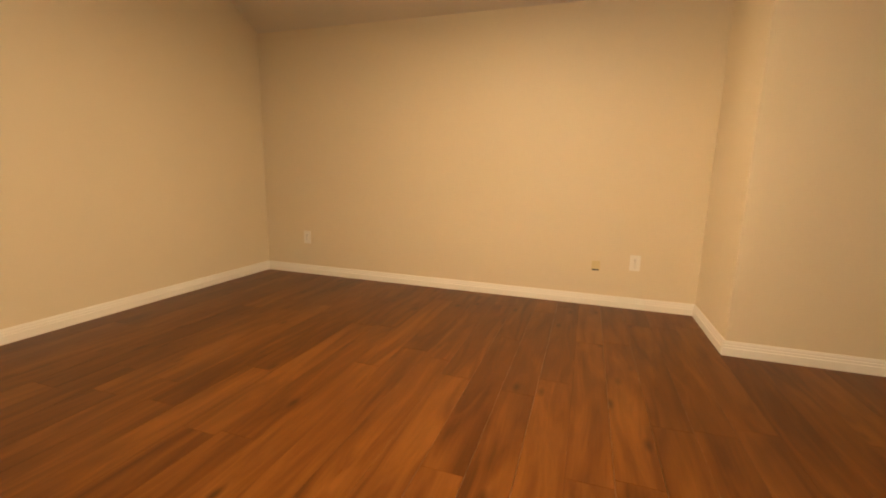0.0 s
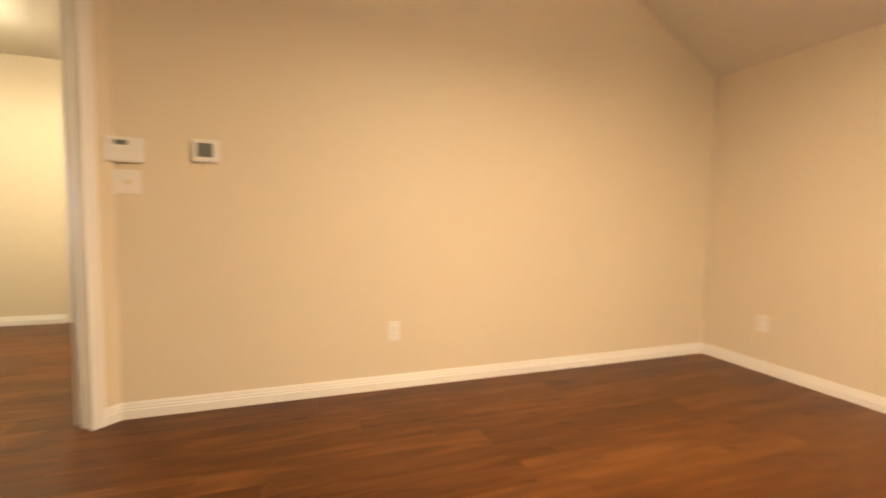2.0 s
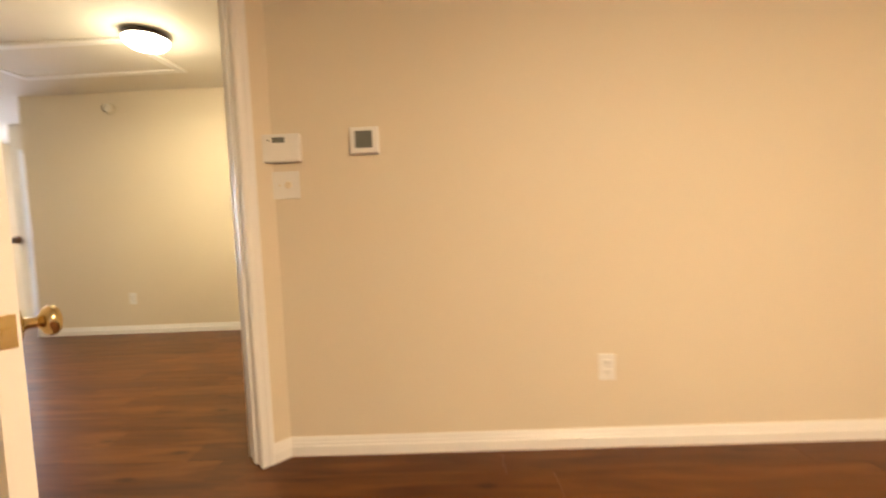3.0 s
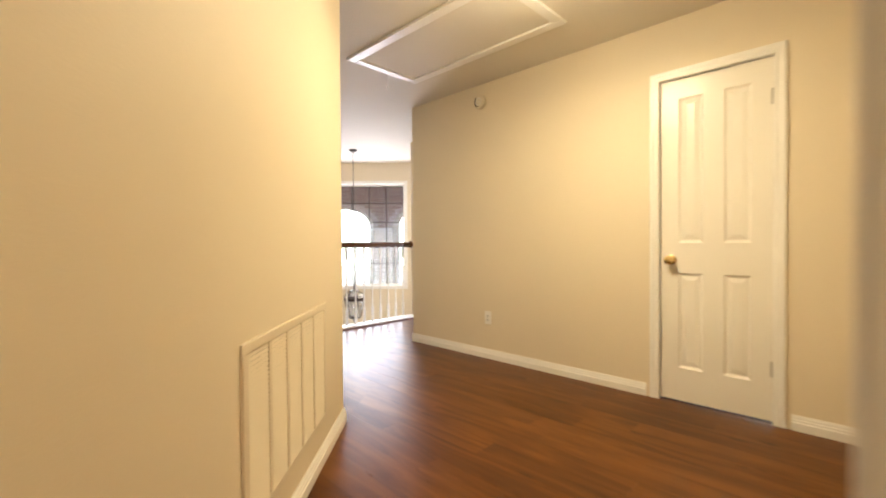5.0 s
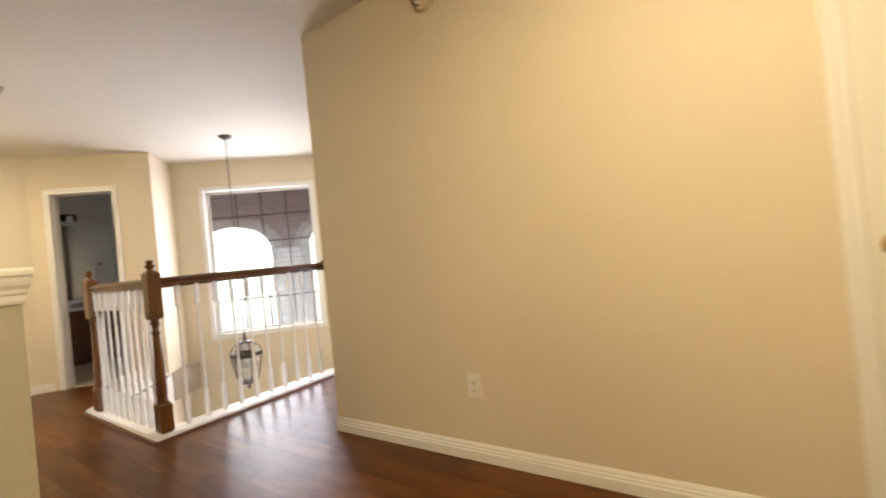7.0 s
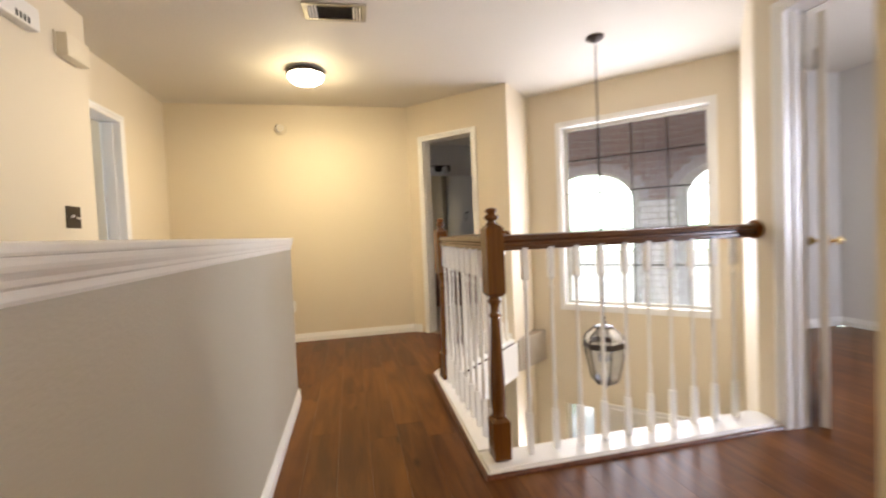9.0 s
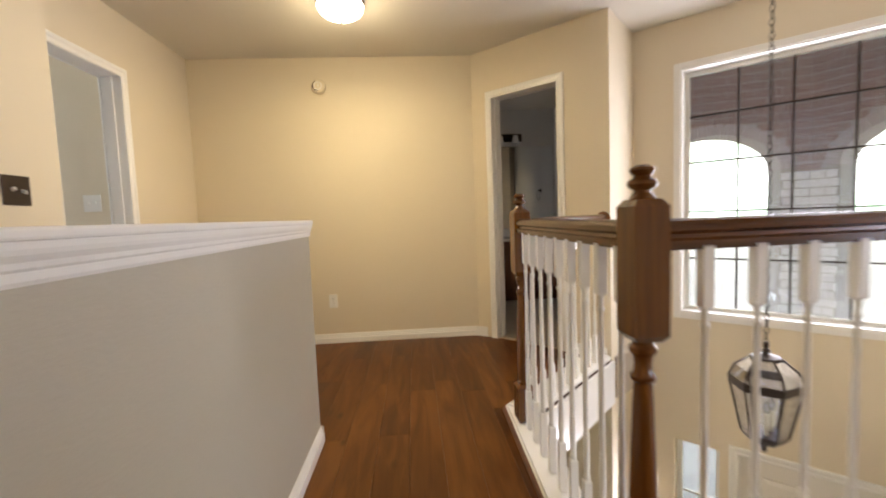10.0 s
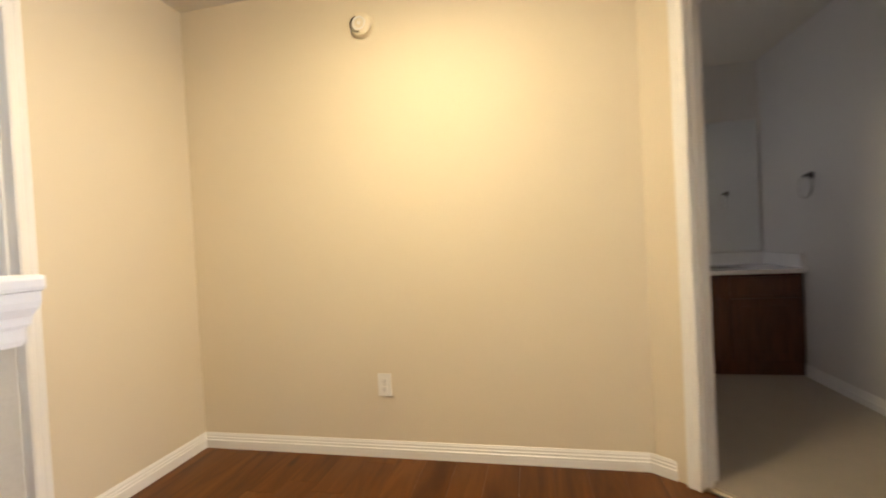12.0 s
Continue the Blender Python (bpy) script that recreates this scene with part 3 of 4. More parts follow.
# ---- windows ----
def window(name, m, w, h, cols, rows, label, depth=0.05, bars=BRONZE, bar=0.010, sill=True, frame_w=0.035, pane=PANE):
    """Frame, bars and panes of a window whose opening starts at the pose, x along it, z up, y to the room."""
    ob = thing(name, m, label, "window")
    ob["kind"] = "structure"
    f = frame_w
    part("window_frame", boxes((0, w, -depth, 0, h - f, h), (0, w, -depth, 0, 0, f), (0, f, -depth, 0, f, h - f), (w - f, w, -depth, 0, f, h - f)), TRIM, ob)
    cw = (w - 2 * f) / cols
    if isinstance(rows, int):
        rows = [f + (h - 2 * f) * k / rows for k in range(1, rows)]
    zs = [f, *rows, h - f]
    for i in range(1, cols):
        part("muntin", boxes((f + i * cw - bar / 2, f + i * cw + bar / 2, -depth * 0.75, -depth * 0.3, f, h - f)), bars, ob)
    for z in rows:
        part("muntin", boxes((f, w - f, -depth * 0.7, -depth * 0.35, z - bar / 2, z + bar / 2)), bars, ob)
    for i in range(cols):
        for z0, z1 in zip(zs, zs[1:]):
            p = part("pane", boxes((f + i * cw, f + (i + 1) * cw, -depth * 0.55, -depth * 0.5, z0, z1)), pane, ob)
            p.visible_shadow = False
    if sill:
        part("window_sill", boxes((-0.02, w + 0.02, -0.02, 0.10, -0.022, 0.0), bevel=0.004), TRIM, ob)
    return ob


wm = along(WWA, WWB)
window("window_1", wm @ pose(ww(1.615), -0.105, 0.275), 1.28, 1.79, 4, (0.401, 0.753, 1.120, 1.457), "tall fixed entry window with dark grid bars", bar=0.011, sill=False, pane=VEILED)
# white returns round the entry window
ob = thing("trim", wm @ pose(ww(1.615), 0, 0.275), "white painted lining of the window opening", "trim")
ob["kind"] = "structure"
part("lining", boxes((-0.0, 0.010, -0.105, 0.004, 0, 1.790)), TRIM, ob)
part("lining", boxes((1.270, 1.280, -0.105, 0.004, 0, 1.790)), TRIM, ob)
part("lining", boxes((0.010, 1.270, -0.105, 0.004, 1.780, 1.790)), TRIM, ob)
part("sill", boxes((0.010, 1.270, -0.105, 0.012, 0.0, 0.014)), TRIM, ob)
for a, b, c, d in ((-0.045, 0.0, -0.045, 1.835), (1.280, 1.325, -0.045, 1.835), (0.0, 1.280, 1.790, 1.835), (0.0, 1.280, -0.045, 0.0)):
    part("casing", boxes((a, b, 0.0, 0.012, c, d), bevel=0.003), TRIM, ob)
window("window_2", wm @ pose(ww(0.60), -0.09, LOW + 0.25), 0.30, -0.735 - LOW - 0.25, 1, 4, "narrow white sidelight window beside the front door", bars=TRIM, bar=0.018, sill=False, pane=VEILED)
window("window_3", along((-6.0, 0.07), (-6.0, -4.204)) @ pose(1.77, -0.05, 0.9), 1.2, 1.2, 3, 4, "white divided bedroom window", bars=TRIM, bar=0.02)
window("window_4", along((-4.1, 8.2), (-4.1, 4.0)) @ pose(0.85, -0.05, 0.85), 1.9, 1.3, 2, 2, "white bedroom window in the side room", bars=TRIM, bar=0.03)
window("window_5", along((5.8, 0.5), (5.8, 5.2)) @ pose(1.1, -0.05, 0.75), 1.2, 1.3, 2, 2, "white bedroom window in the east room", bars=TRIM, bar=0.03)
# invented window, out of view, that accounts for the bathroom fill light
window("window_6", along((BX0, BY1 + 0.12), (BX0, 6.73)) @ pose(0.60, -0.05, 1.2), 0.7, 0.75, 1, 2, "small white bathroom window, unseen and added as a light source", bars=TRIM, bar=0.03)
# front door below
opening_trim("door_frame", wm @ pose(0, 0, LOW), ww(1.58), ww(0.71), -0.72 - LOW, thick=0.16, back=False)
panel_door("door_front", wm @ pose(ww(1.575), -0.10, LOW + 0.01), 0.86, 2.01, four_panels(0.86, 2.01, 0.12, 0.12, (0.25, 0.85, 1.05, 1.86)), "white panelled front door below the landing", knobs=(1,), knob_z=0.95, hinge_side=1)


# ---- pony wall cap ----
def cap(name, p0, p1, ends=(True, True)):
    """Cap and moulding over a half wall 0.12 thick whose seen face runs from p0 to p1."""
    n = span(p0, p1)
    ob = thing(name, along(p0, p1), "white painted moulded cap on the half wall", "trim")
    ob["kind"] = "structure"
    a, b = (-0.020 if ends[0] else 0), (n + (0.020 if ends[1] else 0))
    part("cap_board", boxes((a, b, -0.140, 0.020, 1.052, 1.070), bevel=0.005), TRIM, ob)
    prof = [(0, 0.996), (0.004, 0.996), (0.006, 1.002), (0.006, 1.014), (0.009, 1.018), (0.010, 1.026), (0.0145, 1.035), (0.016, 1.042), (0.016, 1.052), (0, 1.052)]
    # mitred round the free ends
    turns = [[(-p, -0.136) for p, z in prof], [(-p, p) for p, z in prof]] if ends[0] else [[(0, p) for p, z in prof]]
    turns += [[(n + p, p) for p, z in prof], [(n + p, -0.136) for p, z in prof]] if ends[1] else [[(n, p) for p, z in prof]]
    bm = bmesh.new()
    v = [[bm.verts.new((x, y, prof[k][1])) for k, (x, y) in enumerate(row)] for row in turns]
    bm.faces.new(v[0]), bm.faces.new(v[-1][::-1])
    for r, q in zip(v, v[1:]):
        for k in range(len(prof)):
            f = (k + 1) % len(prof)
            bm.faces.new((r[k], q[k], q[f], r[f]))
    bmesh.ops.recalc_face_normals(bm, faces=bm.faces[:])
    part("moulding", bm, TRIM, ob)
    return ob


cap("trim", (0.790, 4.880), (0.790, 1.85), (True, True))
cap("trim", (0.630, 1.85), (-0.300, 1.85), (False, False))

# ---- balustrade ----
N1, N2, R1, R3 = (1.785, 3.785), (1.790, 4.905), (3.262, 3.832), (2.612, 5.790)
for nm, pts in (("trim", [(1.700, 3.700), (3.27, 3.700), (3.27, 3.838), (3.235, 3.872), (1.700, 3.872)]),
                ("trim", [(1.700, 3.874), (1.863, 3.874), (1.863, 4.985), (1.735, 5.10)]),
                ("trim", [(1.735, 5.102), (1.863, 4.987), (2.646, 5.765), (2.523, 5.886)])):
    if nm == "trim":
        bm = prism(bmesh.new(), pts, 0.0, 0.030)
        bmesh.ops.bevel(bm, geom=[e for e in bm.edges if abs(e.verts[0].co.z - 0.03) < 1e-4 and abs(e.verts[1].co.z - 0.03) < 1e-4], offset=0.010, segments=3, affect="EDGES")
        tagged(part("trim", bm, TRIM), "white painted nosing board under the balustrade", "trim", kind="structure")


QUARTER = [(0, 0), (0.016, 0), (0.0145, 0.007), (0.010, 0.012), (0.004, 0.015), (0, 0.016)]
for p0, p1 in (((3.27, 3.699), (1.684, 3.699)), ((1.699, 3.699), (1.734, 5.10))):
    ob = part("trim", extrude_profile(bmesh.new(), QUARTER, 0, span(p0, p1)), VANW)
    ob.matrix_world = along(p0, p1)
    tagged(ob, "dark stained shoe moulding at the nosing board", "trim", kind="structure")


def square(bm, half, z0, z1, chamfer):
    """A square block with its top and bottom shoulders cut."""
    rows = []
    for s, z in ((half - chamfer, z0), (half, z0 + chamfer * 1.3), (half, z1 - chamfer * 1.3), (half - chamfer, z1)):
        rows.append([bm.verts.new(p) for p in ((-s, -s, z), (s, -s, z), (s, s, z), (-s, s, z))])
    for a, b in zip(rows, rows[1:]):
        for k in range(4):
            bm.faces.new((a[k], a[(k + 1) % 4], b[(k + 1) % 4], b[k]))
    bm.faces.new(rows[0]), bm.faces.new(rows[-1])
    return bm


def newel():
    ob = thing("newel_post", pose(0, 0, 0), "turned stained oak newel post with a finial", "newel post", "newel posts of the landing")
    part("base_block", square(bmesh.new(), 0.040, 0.028, 0.225, 0.012), RAILW, ob)
    part("turned_shaft", lathe([(0.026, 0.215), (0.032, 0.228), (0.034, 0.236), (0.029, 0.245), (0.031, 0.262), (0.033, 0.30), (0.031, 0.40), (0.026, 0.53), (0.021, 0.655), (0.020, 0.67),
                                (0.027, 0.677), (0.028, 0.686), (0.021, 0.694), (0.019, 0.715), (0.022, 0.732), (0.030, 0.742), (0.030, 0.752), (0.023, 0.760), (0.023, 0.78)], 28), RAILW, ob, smooth=True)
    part("upper_block", square(bmesh.new(), 0.040, 0.768, 1.084, 0.012), RAILW, ob)
    part("finial", lathe([(0.024, 1.078), (0.028, 1.086), (0.024, 1.093), (0.018, 1.099), (0.018, 1.104), (0.029, 1.111), (0.032, 1.118), (0.030, 1.125), (0.020, 1.131), (0.017, 1.136),
                          (0.023, 1.141), (0.027, 1.147), (0.025, 1.153), (0.015, 1.159), (0.001, 1.161)], 28), RAILW, ob, smooth=True)
    return ob


n1 = newel()
n1.matrix_world = pose(N1[0], N1[1], 0, 0, 0, 1)
copy_thing(n1, pose(N2[0], N2[1], 0, 0, 0, 3))


def baluster():
    ob = thing("baluster", pose(0, 0, 0), "turned white painted wooden baluster", "baluster", "balusters of the landing rail")
    part("base_block", square(bmesh.new(), 0.0130, 0.028, 0.225, 0.005), TRIM, ob)
    part("turned_shaft", lathe([(0.0085, 0.22), (0.0120, 0.232), (0.0090, 0.240), (0.0100, 0.26), (0.0110, 0.30), (0.0098, 0.36), (0.0075, 0.365), (0.0110, 0.371), (0.0075, 0.378), (0.0090, 0.42),
                                (0.0080, 0.60), (0.0064, 0.782), (0.0098, 0.788), (0.0098, 0.795), (0.0064, 0.802), (0.0075, 0.820), (0.0105, 0.838)], 12), TRIM, ob, smooth=True)
    part("top_block", square(bmesh.new(), 0.0130, 0.826, 0.988, 0.0075), TRIM, ob)
    return ob


RAIL = [(-0.030, 0.0), (-0.030, 0.012), (-0.022, 0.018), (-0.021, 0.026), (-0.030, 0.034), (-0.031, 0.046), (-0.024, 0.056), (-0.010, 0.061), (0.010, 0.061), (0.024, 0.056), (0.031, 0.046), (0.030, 0.034), (0.021, 0.026), (0.022, 0.018), (0.030, 0.012), (0.030, 0.0)]
first = None
for a, b, count, rose, c0, c1 in ((N1, R1, 10, True, 0.04, 0.0), (N1, N2, 9, False, 0.04, 0.04), (N2, R3, 10, True, 0.04, 0.0)):
    m, n = along(a, b, 0.978), span(a, b)
    ob = thing("handrail", m, "stained oak moulded handrail of the landing", "handrail", "handrails of the landing")
    part("rail", extrude_profile(bmesh.new(), RAIL, c0, n - c1 - 0.004), RAILX, ob)
    part("fillet", boxes((c0, n - c1, -0.011, 0.011, -0.010, 0.001)), RAILX, ob)
    if rose:
        part("rosette", lathe([(0.001, -0.022), (0.045, -0.022), (0.050, -0.016), (0.050, -0.008), (0.044, 0.0), (0.001, 0.0)], 28, m=pose(n, 0, 0.03, 0, 90, 0)), RAILW, ob, "round stained oak wall rosette", smooth=True)
    for k in range(count):
        s = 0.15 + 0.13 * k if count == 10 and n > 1.3 else n * (k + 0.9) / (count + 0.7)
        p = along(a, b) @ pose(s, 0, 0)
        if first is None:
            first = baluster()
            first.matrix_world = p
        else:
            copy_thing(first, p)


# ---- lights ----
def flush_light(name, x, y, z, label):
    ob = thing(name, pose(x, y, z), label, "ceiling light")
    part("canopy", lathe([(0.001, 0), (0.085, 0), (0.136, -0.010), (0.147, -0.022), (0.147, -0.036), (0.143, -0.044), (0.139, -0.040), (0.001, -0.030)], 40), BRONZE, ob, "dark bronze rim", smooth=True)
    sh = part("shade", lathe([(0.142, -0.046), (0.140, -0.060), (0.128, -0.082), (0.100, -0.102), (0.058, -0.116), (0.012, -0.122), (0.001, -0.122)], 40), SHADE, ob, "lit frosted glass bowl", smooth=True)
    sh.visible_shadow = False
    part("finial", lathe([(0.001, -0.120), (0.010, -0.122), (0.012, -0.127), (0.006, -0.134), (0.008, -0.139), (0.004, -0.146), (0.001, -0.147)], 14), BRONZE, ob, smooth=True)
    return ob


flush_light("ceiling_light", 1.12, 0.54, H, "lit flush ceiling light with frosted glass bowl in the hall")
flush_light("ceiling_light", 0.885, 5.63, H, "lit flush ceiling light with frosted glass bowl over the landing")
bl = flush_light("ceiling_light", -2.55, -2.7, 2.24, "lit bedroom ceiling light with frosted glass bowl on a rod")
part("rod", lathe([(0.012, 0), (0.012, 0.80), (0.06, 0.805), (0.06, 0.815)], 16), BRONZE, bl, smooth=True)


def lantern():
    ob = thing("hanging_lantern", pose(2.97, 4.80, 0), "dark bronze and glass lantern hanging on a chain", "pendant lamp")
    part("ceiling_plate", lathe([(0.001, H), (0.062, H), (0.062, H - 0.012), (0.040, H - 0.026), (0.014, H - 0.040), (0.001, H - 0.040)], 24), BRONZE, ob, smooth=True)
    # chain of interlocked links
    z, k = H - 0.034, 0
    bm = bmesh.new()
    while z > 0.395:
        pts = []
        for q in range(10):
            an = 2 * math.pi * q / 10
            pts.append(Vector((0.010 * math.cos(an), 0, 0.019 * math.sin(an))))
        turn = pose(0, 0, z - 0.015, 0, 0, 90 * (k % 2) + 20)
        ring = []
        for q, p in enumerate(pts):
            out = Vector((p.x, 0, p.z)).normalized()
            ring.append([bm.verts.new(turn @ (p + out * 0.0028 * math.cos(r) + Vector((0, 0.0028 * math.sin(r), 0)))) for r in (0, 2.094, 4.189)])
        for q in range(10):
            for r in range(3):
                bm.faces.new((ring[q][r], ring[(q + 1) % 10][r], ring[(q + 1) % 10][(r + 1) % 3], ring[q][(r + 1) % 3]))
        z, k = z - 0.0315, k + 1
    part("chain", bm, BRONZE, ob)
    part("loop", lathe([(0.001, 0.398), (0.012, 0.392), (0.015, 0.378), (0.008, 0.364), (0.018, 0.356), (0.022, 0.348), (0.010, 0.338), (0.020, 0.330), (0.062, 0.322), (0.068, 0.312), (0.001, 0.310)], 20), BRONZE, ob, smooth=True)
    hexa = lambda r, z: [(r * math.cos(math.pi / 3 * q + 0.3), r * math.sin(math.pi / 3 * q + 0.3), z) for q in range(6)]

    def shell(r0, z0, r1, z1, inset=0.0):
        bm = bmesh.new()
        a, b = [bm.verts.new(p) for p in hexa(r0, z0)], [bm.verts.new(p) for p in hexa(r1, z1)]
        for q in range(6):
            bm.faces.new((a[q], a[(q + 1) % 6], b[(q + 1) % 6], b[q]))
        return bm
    for q in range(6):
        for name, r0, z0, r1, z1 in (("roof_pane", 0.150, 0.205, 0.126, 0.262), ("roof_pane", 0.126, 0.262, 0.064, 0.314), ("side_pane", 0.096, -0.075, 0.147, 0.170)):
            a, b = hexa(r0, z0), hexa(r1, z1)
            bm = bmesh.new()
            bm.faces.new([bm.verts.new(p) for p in (a[q], a[(q + 1) % 6], b[(q + 1) % 6], b[q])])
            bmesh.ops.solidify(bm, geom=bm.faces[:], thickness=0.003)
            part(name, bm, LGLASS, ob).visible_shadow = False
            p0, p1 = Vector(a[q]), Vector(b[q])
            rod = bmesh.new()
            d = p1 - p0
            lathe([(0.0055, 0), (0.0055, d.length)], 6, rod, Matrix.Translation(p0) @ d.to_track_quat("Z", "Y").to_matrix().to_4x4())
            part("rib", rod, BRONZE, ob)
    bm = bmesh.new()
    rows = [[bm.verts.new(p) for p in hexa(r, z)] for r, z in ((0.147, 0.165), (0.154, 0.168), (0.156, 0.204), (0.150, 0.209), (0.142, 0.206), (0.140, 0.168))]
    for a, b in zip(rows, rows[1:] + rows[:1]):
        for q in range(6):
            bm.faces.new((a[q], a[(q + 1) % 6], b[(q + 1) % 6], b[q]))
    part("band", bm, BRONZE, ob)
    bm = bmesh.new()
    rows = [[bm.verts.new(p) for p in hexa(r, z)] for r, z in ((0.001, -0.060), (0.092, -0.062), (0.096, -0.082), (0.080, -0.100), (0.040, -0.115), (0.001, -0.118))]
    for a, b in zip(rows, rows[1:]):
        for q in range(6):
            bm.faces.new((a[q], a[(q + 1) % 6], b[(q + 1) % 6], b[q]))
    part("base_cup", bm, BRONZE, ob)
    part("bottom_finial", lathe([(0.001, -0.112), (0.016, -0.120), (0.020, -0.130), (0.010, -0.140), (0.014, -0.150), (0.006, -0.162), (0.001, -0.168)], 16), BRONZE, ob, smooth=True)
    for q in range(3):
        x, y = 0.036 * math.cos(2.1 * q), 0.036 * math.sin(2.1 * q)
        part("candle_sleeve", lathe([(0.001, -0.06), (0.010, -0.06), (0.010, 0.045), (0.001, 0.046)], 12, m=pose(x, y, 0)), CREAM, ob, smooth=True)
        part("bulb", lathe([(0.001, 0.046), (0.009, 0.050), (0.014, 0.070), (0.011, 0.090), (0.004, 0.108), (0.001, 0.110)], 12, m=pose(x, y, 0)), LGLASS, ob, smooth=True)
    return ob


lantern()


# ---- wall and ceiling fittings ----
def on_wall(p0, p1, s, z):
    """Pose on a wall's seen face: x along it, y out of it."""
    return along(p0, p1) @ pose(s, 0, z)


def outlet(p0, p1, s, z, label="white double power outlet on the wall"):
    ob = thing("power_outlet", on_wall(p0, p1, s, z), label, "outlet", "outlets")
    part("cover_plate", boxes((-0.036, 0.036, 0, 0.006, -0.058, 0.058), bevel=0.003), PLASTIC, ob)
    for dz in (-0.021, 0.021):
        sk = part("socket", boxes((-0.0165, 0.0165, 0.004, 0.0085, dz - 0.0145, dz + 0.0145), bevel=0.003), PLASTIC, ob)
        part("slot", boxes((-0.0075, -0.005, 0.008, 0.0089, dz - 0.004, dz + 0.006), (0.005, 0.0075, 0.008, 0.0089, dz - 0.003, dz + 0.005), (-0.002, 0.002, 0.008, 0.0089, dz - 0.011, dz - 0.007)), DARKPL, sk)
    part("screw", lathe([(0.003, 0.005), (0.003, 0.0072), (0.001, 0.0076)], 10, m=pose(0, 0, 0, -90)), STEEL, ob)
    return ob


E1, E2 = (-0.126, -4.741), (-0.126, -0.822)
outlet(E1, E2, 4.741 - 2.211, 0.352)
outlet((-3.823, -4.741), (-0.126, -4.741), 3.823 - 0.585, 0.345)
outlet((-3.823, -4.741), (-0.126, -4.741), 3.823 - 3.405, 0.345)
outlet((2.3, -0.95), (2.3, 2.7), 0.95 + 1.708, 0.36)
outlet((1.80, 6.585), (-0.527, 6.585), 1.80 - 0.553, 0.37)


def detector(m, label, mount=False):
    ob = thing("smoke_detector", m, label, "smoke detector", "smoke detectors")
    r90 = pose(0, 0, 0, -90)
    part("mounting_ring", lathe([(0.001, 0), (0.062, 0), (0.064, 0.004), (0.060, 0.009), (0.001, 0.009)], 32, m=r90), CREAM, ob, smooth=True)
    part("housing", lathe([(0.056, 0.008), (0.058, 0.012), (0.055, 0.030), (0.044, 0.038), (0.022, 0.041), (0.001, 0.041)], 32, m=r90), CREAM, ob, smooth=True)
    part("grille", lathe([(0.032, 0.040), (0.034, 0.043), (0.030, 0.044), (0.026, 0.043), (0.024, 0.040)], 28, m=r90), PLASTIC, ob, smooth=True)
    arc = bmesh.new()
    for q in range(9):
        w = -0.9 + 0.28 * q
        box(arc, 0.040, 0.048 - 0.0008 * abs(q - 4), 0.034, 0.0415, -0.008, 0.008)
        bmesh.ops.rotate(arc, verts=arc.verts[-8:], cent=(0, 0, 0), matrix=Matrix.Rotation(w, 3, "Y"))
    part("sound_slot", arc, BRONZE, ob, "dark crescent slot")
    part("test_button", lathe([(0.009, 0.040), (0.009, 0.044), (0.001, 0.045)], 14, m=r90), PLASTIC, ob, smooth=True)
    return ob


detector(on_wall((1.80, 6.585), (-0.527, 6.585), 1.80 - 0.535, 2.185), "cream round smoke detector high on the wall")
detector(on_wall((2.3, -0.95), (2.3, 2.7), 0.95 + 1.774, 2.265), "cream round smoke detector high on the hall wall")

# alarm panel, thermostat and plate beside the bedroom door
ob = thing("alarm_keypad", on_wall(E1, E2, 4.741 - 0.870, 1.338), "white alarm keypad with a small display", "alarm keypad")
part("body", boxes((-0.080, 0.080, 0, 0.030, -0.059, 0.059), bevel=0.006), PLASTIC, ob)
part("display", boxes((-0.018, 0.034, 0.0295, 0.0315, 0.022, 0.044)), LCD, ob, "grey display")
part("flap", boxes((-0.072, 0.072, 0.029, 0.033, -0.052, 0.012), bevel=0.002), PLASTIC, ob)
part("indicator", boxes((0.048, 0.054, 0.0295, 0.031, 0.030, 0.036)), LCD, ob)
ob = thing("thermostat", on_wall(E1, E2, 4.741 - 1.218, 1.356), "white wall thermostat with a grey screen", "thermostat")
part("body", boxes((-0.058, 0.058, 0, 0.026, -0.055, 0.055), bevel=0.006), PLASTIC, ob)
part("screen", boxes((-0.036, 0.036, 0.0255, 0.0275, -0.032, 0.038)), LCD, ob, "grey screen")
part("back_plate", boxes((-0.062, 0.062, 0, 0.006, -0.059, 0.059), bevel=0.002), PLASTIC, ob)
ob = thing("cover_plate", on_wall(E1, E2, 4.741 - 0.874, 1.186), "white square wall plate with a small knob", "wall plate")
part("plate", boxes((-0.058, 0.058, 0, 0.006, -0.058, 0.058), bevel=0.003), PLASTIC, ob)
part("dial", lathe([(0.015, 0.005), (0.015, 0.010), (0.012, 0.013), (0.001, 0.013)], 20, m=pose(-0.010, 0, 0, -90)), CREAM, ob, "cream dial", smooth=True)
part("button", boxes((0.022, 0.030, 0.005, 0.008, -0.004, 0.004)), CREAM, ob)
# dark toggle plate and chime boxes on the stair wall
SA, SB = (-0.305, 4.93), (-0.305, 1.85)
ob = thing("light_switch", on_wall(SA, SB, 4.93 - 4.700, 1.233), "dark bronze double switch plate with white toggles", "light switch")
part("plate", boxes((-0.062, 0.062, 0, 0.006, -0.060, 0.060), bevel=0.003), BRONZE, ob)
for dx in (-0.023, 0.023):
    t = part("toggle", boxes((-0.005, 0.005, 0.0, 0.018, -0.006, 0.006), bevel=0.002), PLASTIC, ob, "white toggle")
    t.matrix_local = pose(dx, 0.005, 0, 25 if dx > 0 else -25)
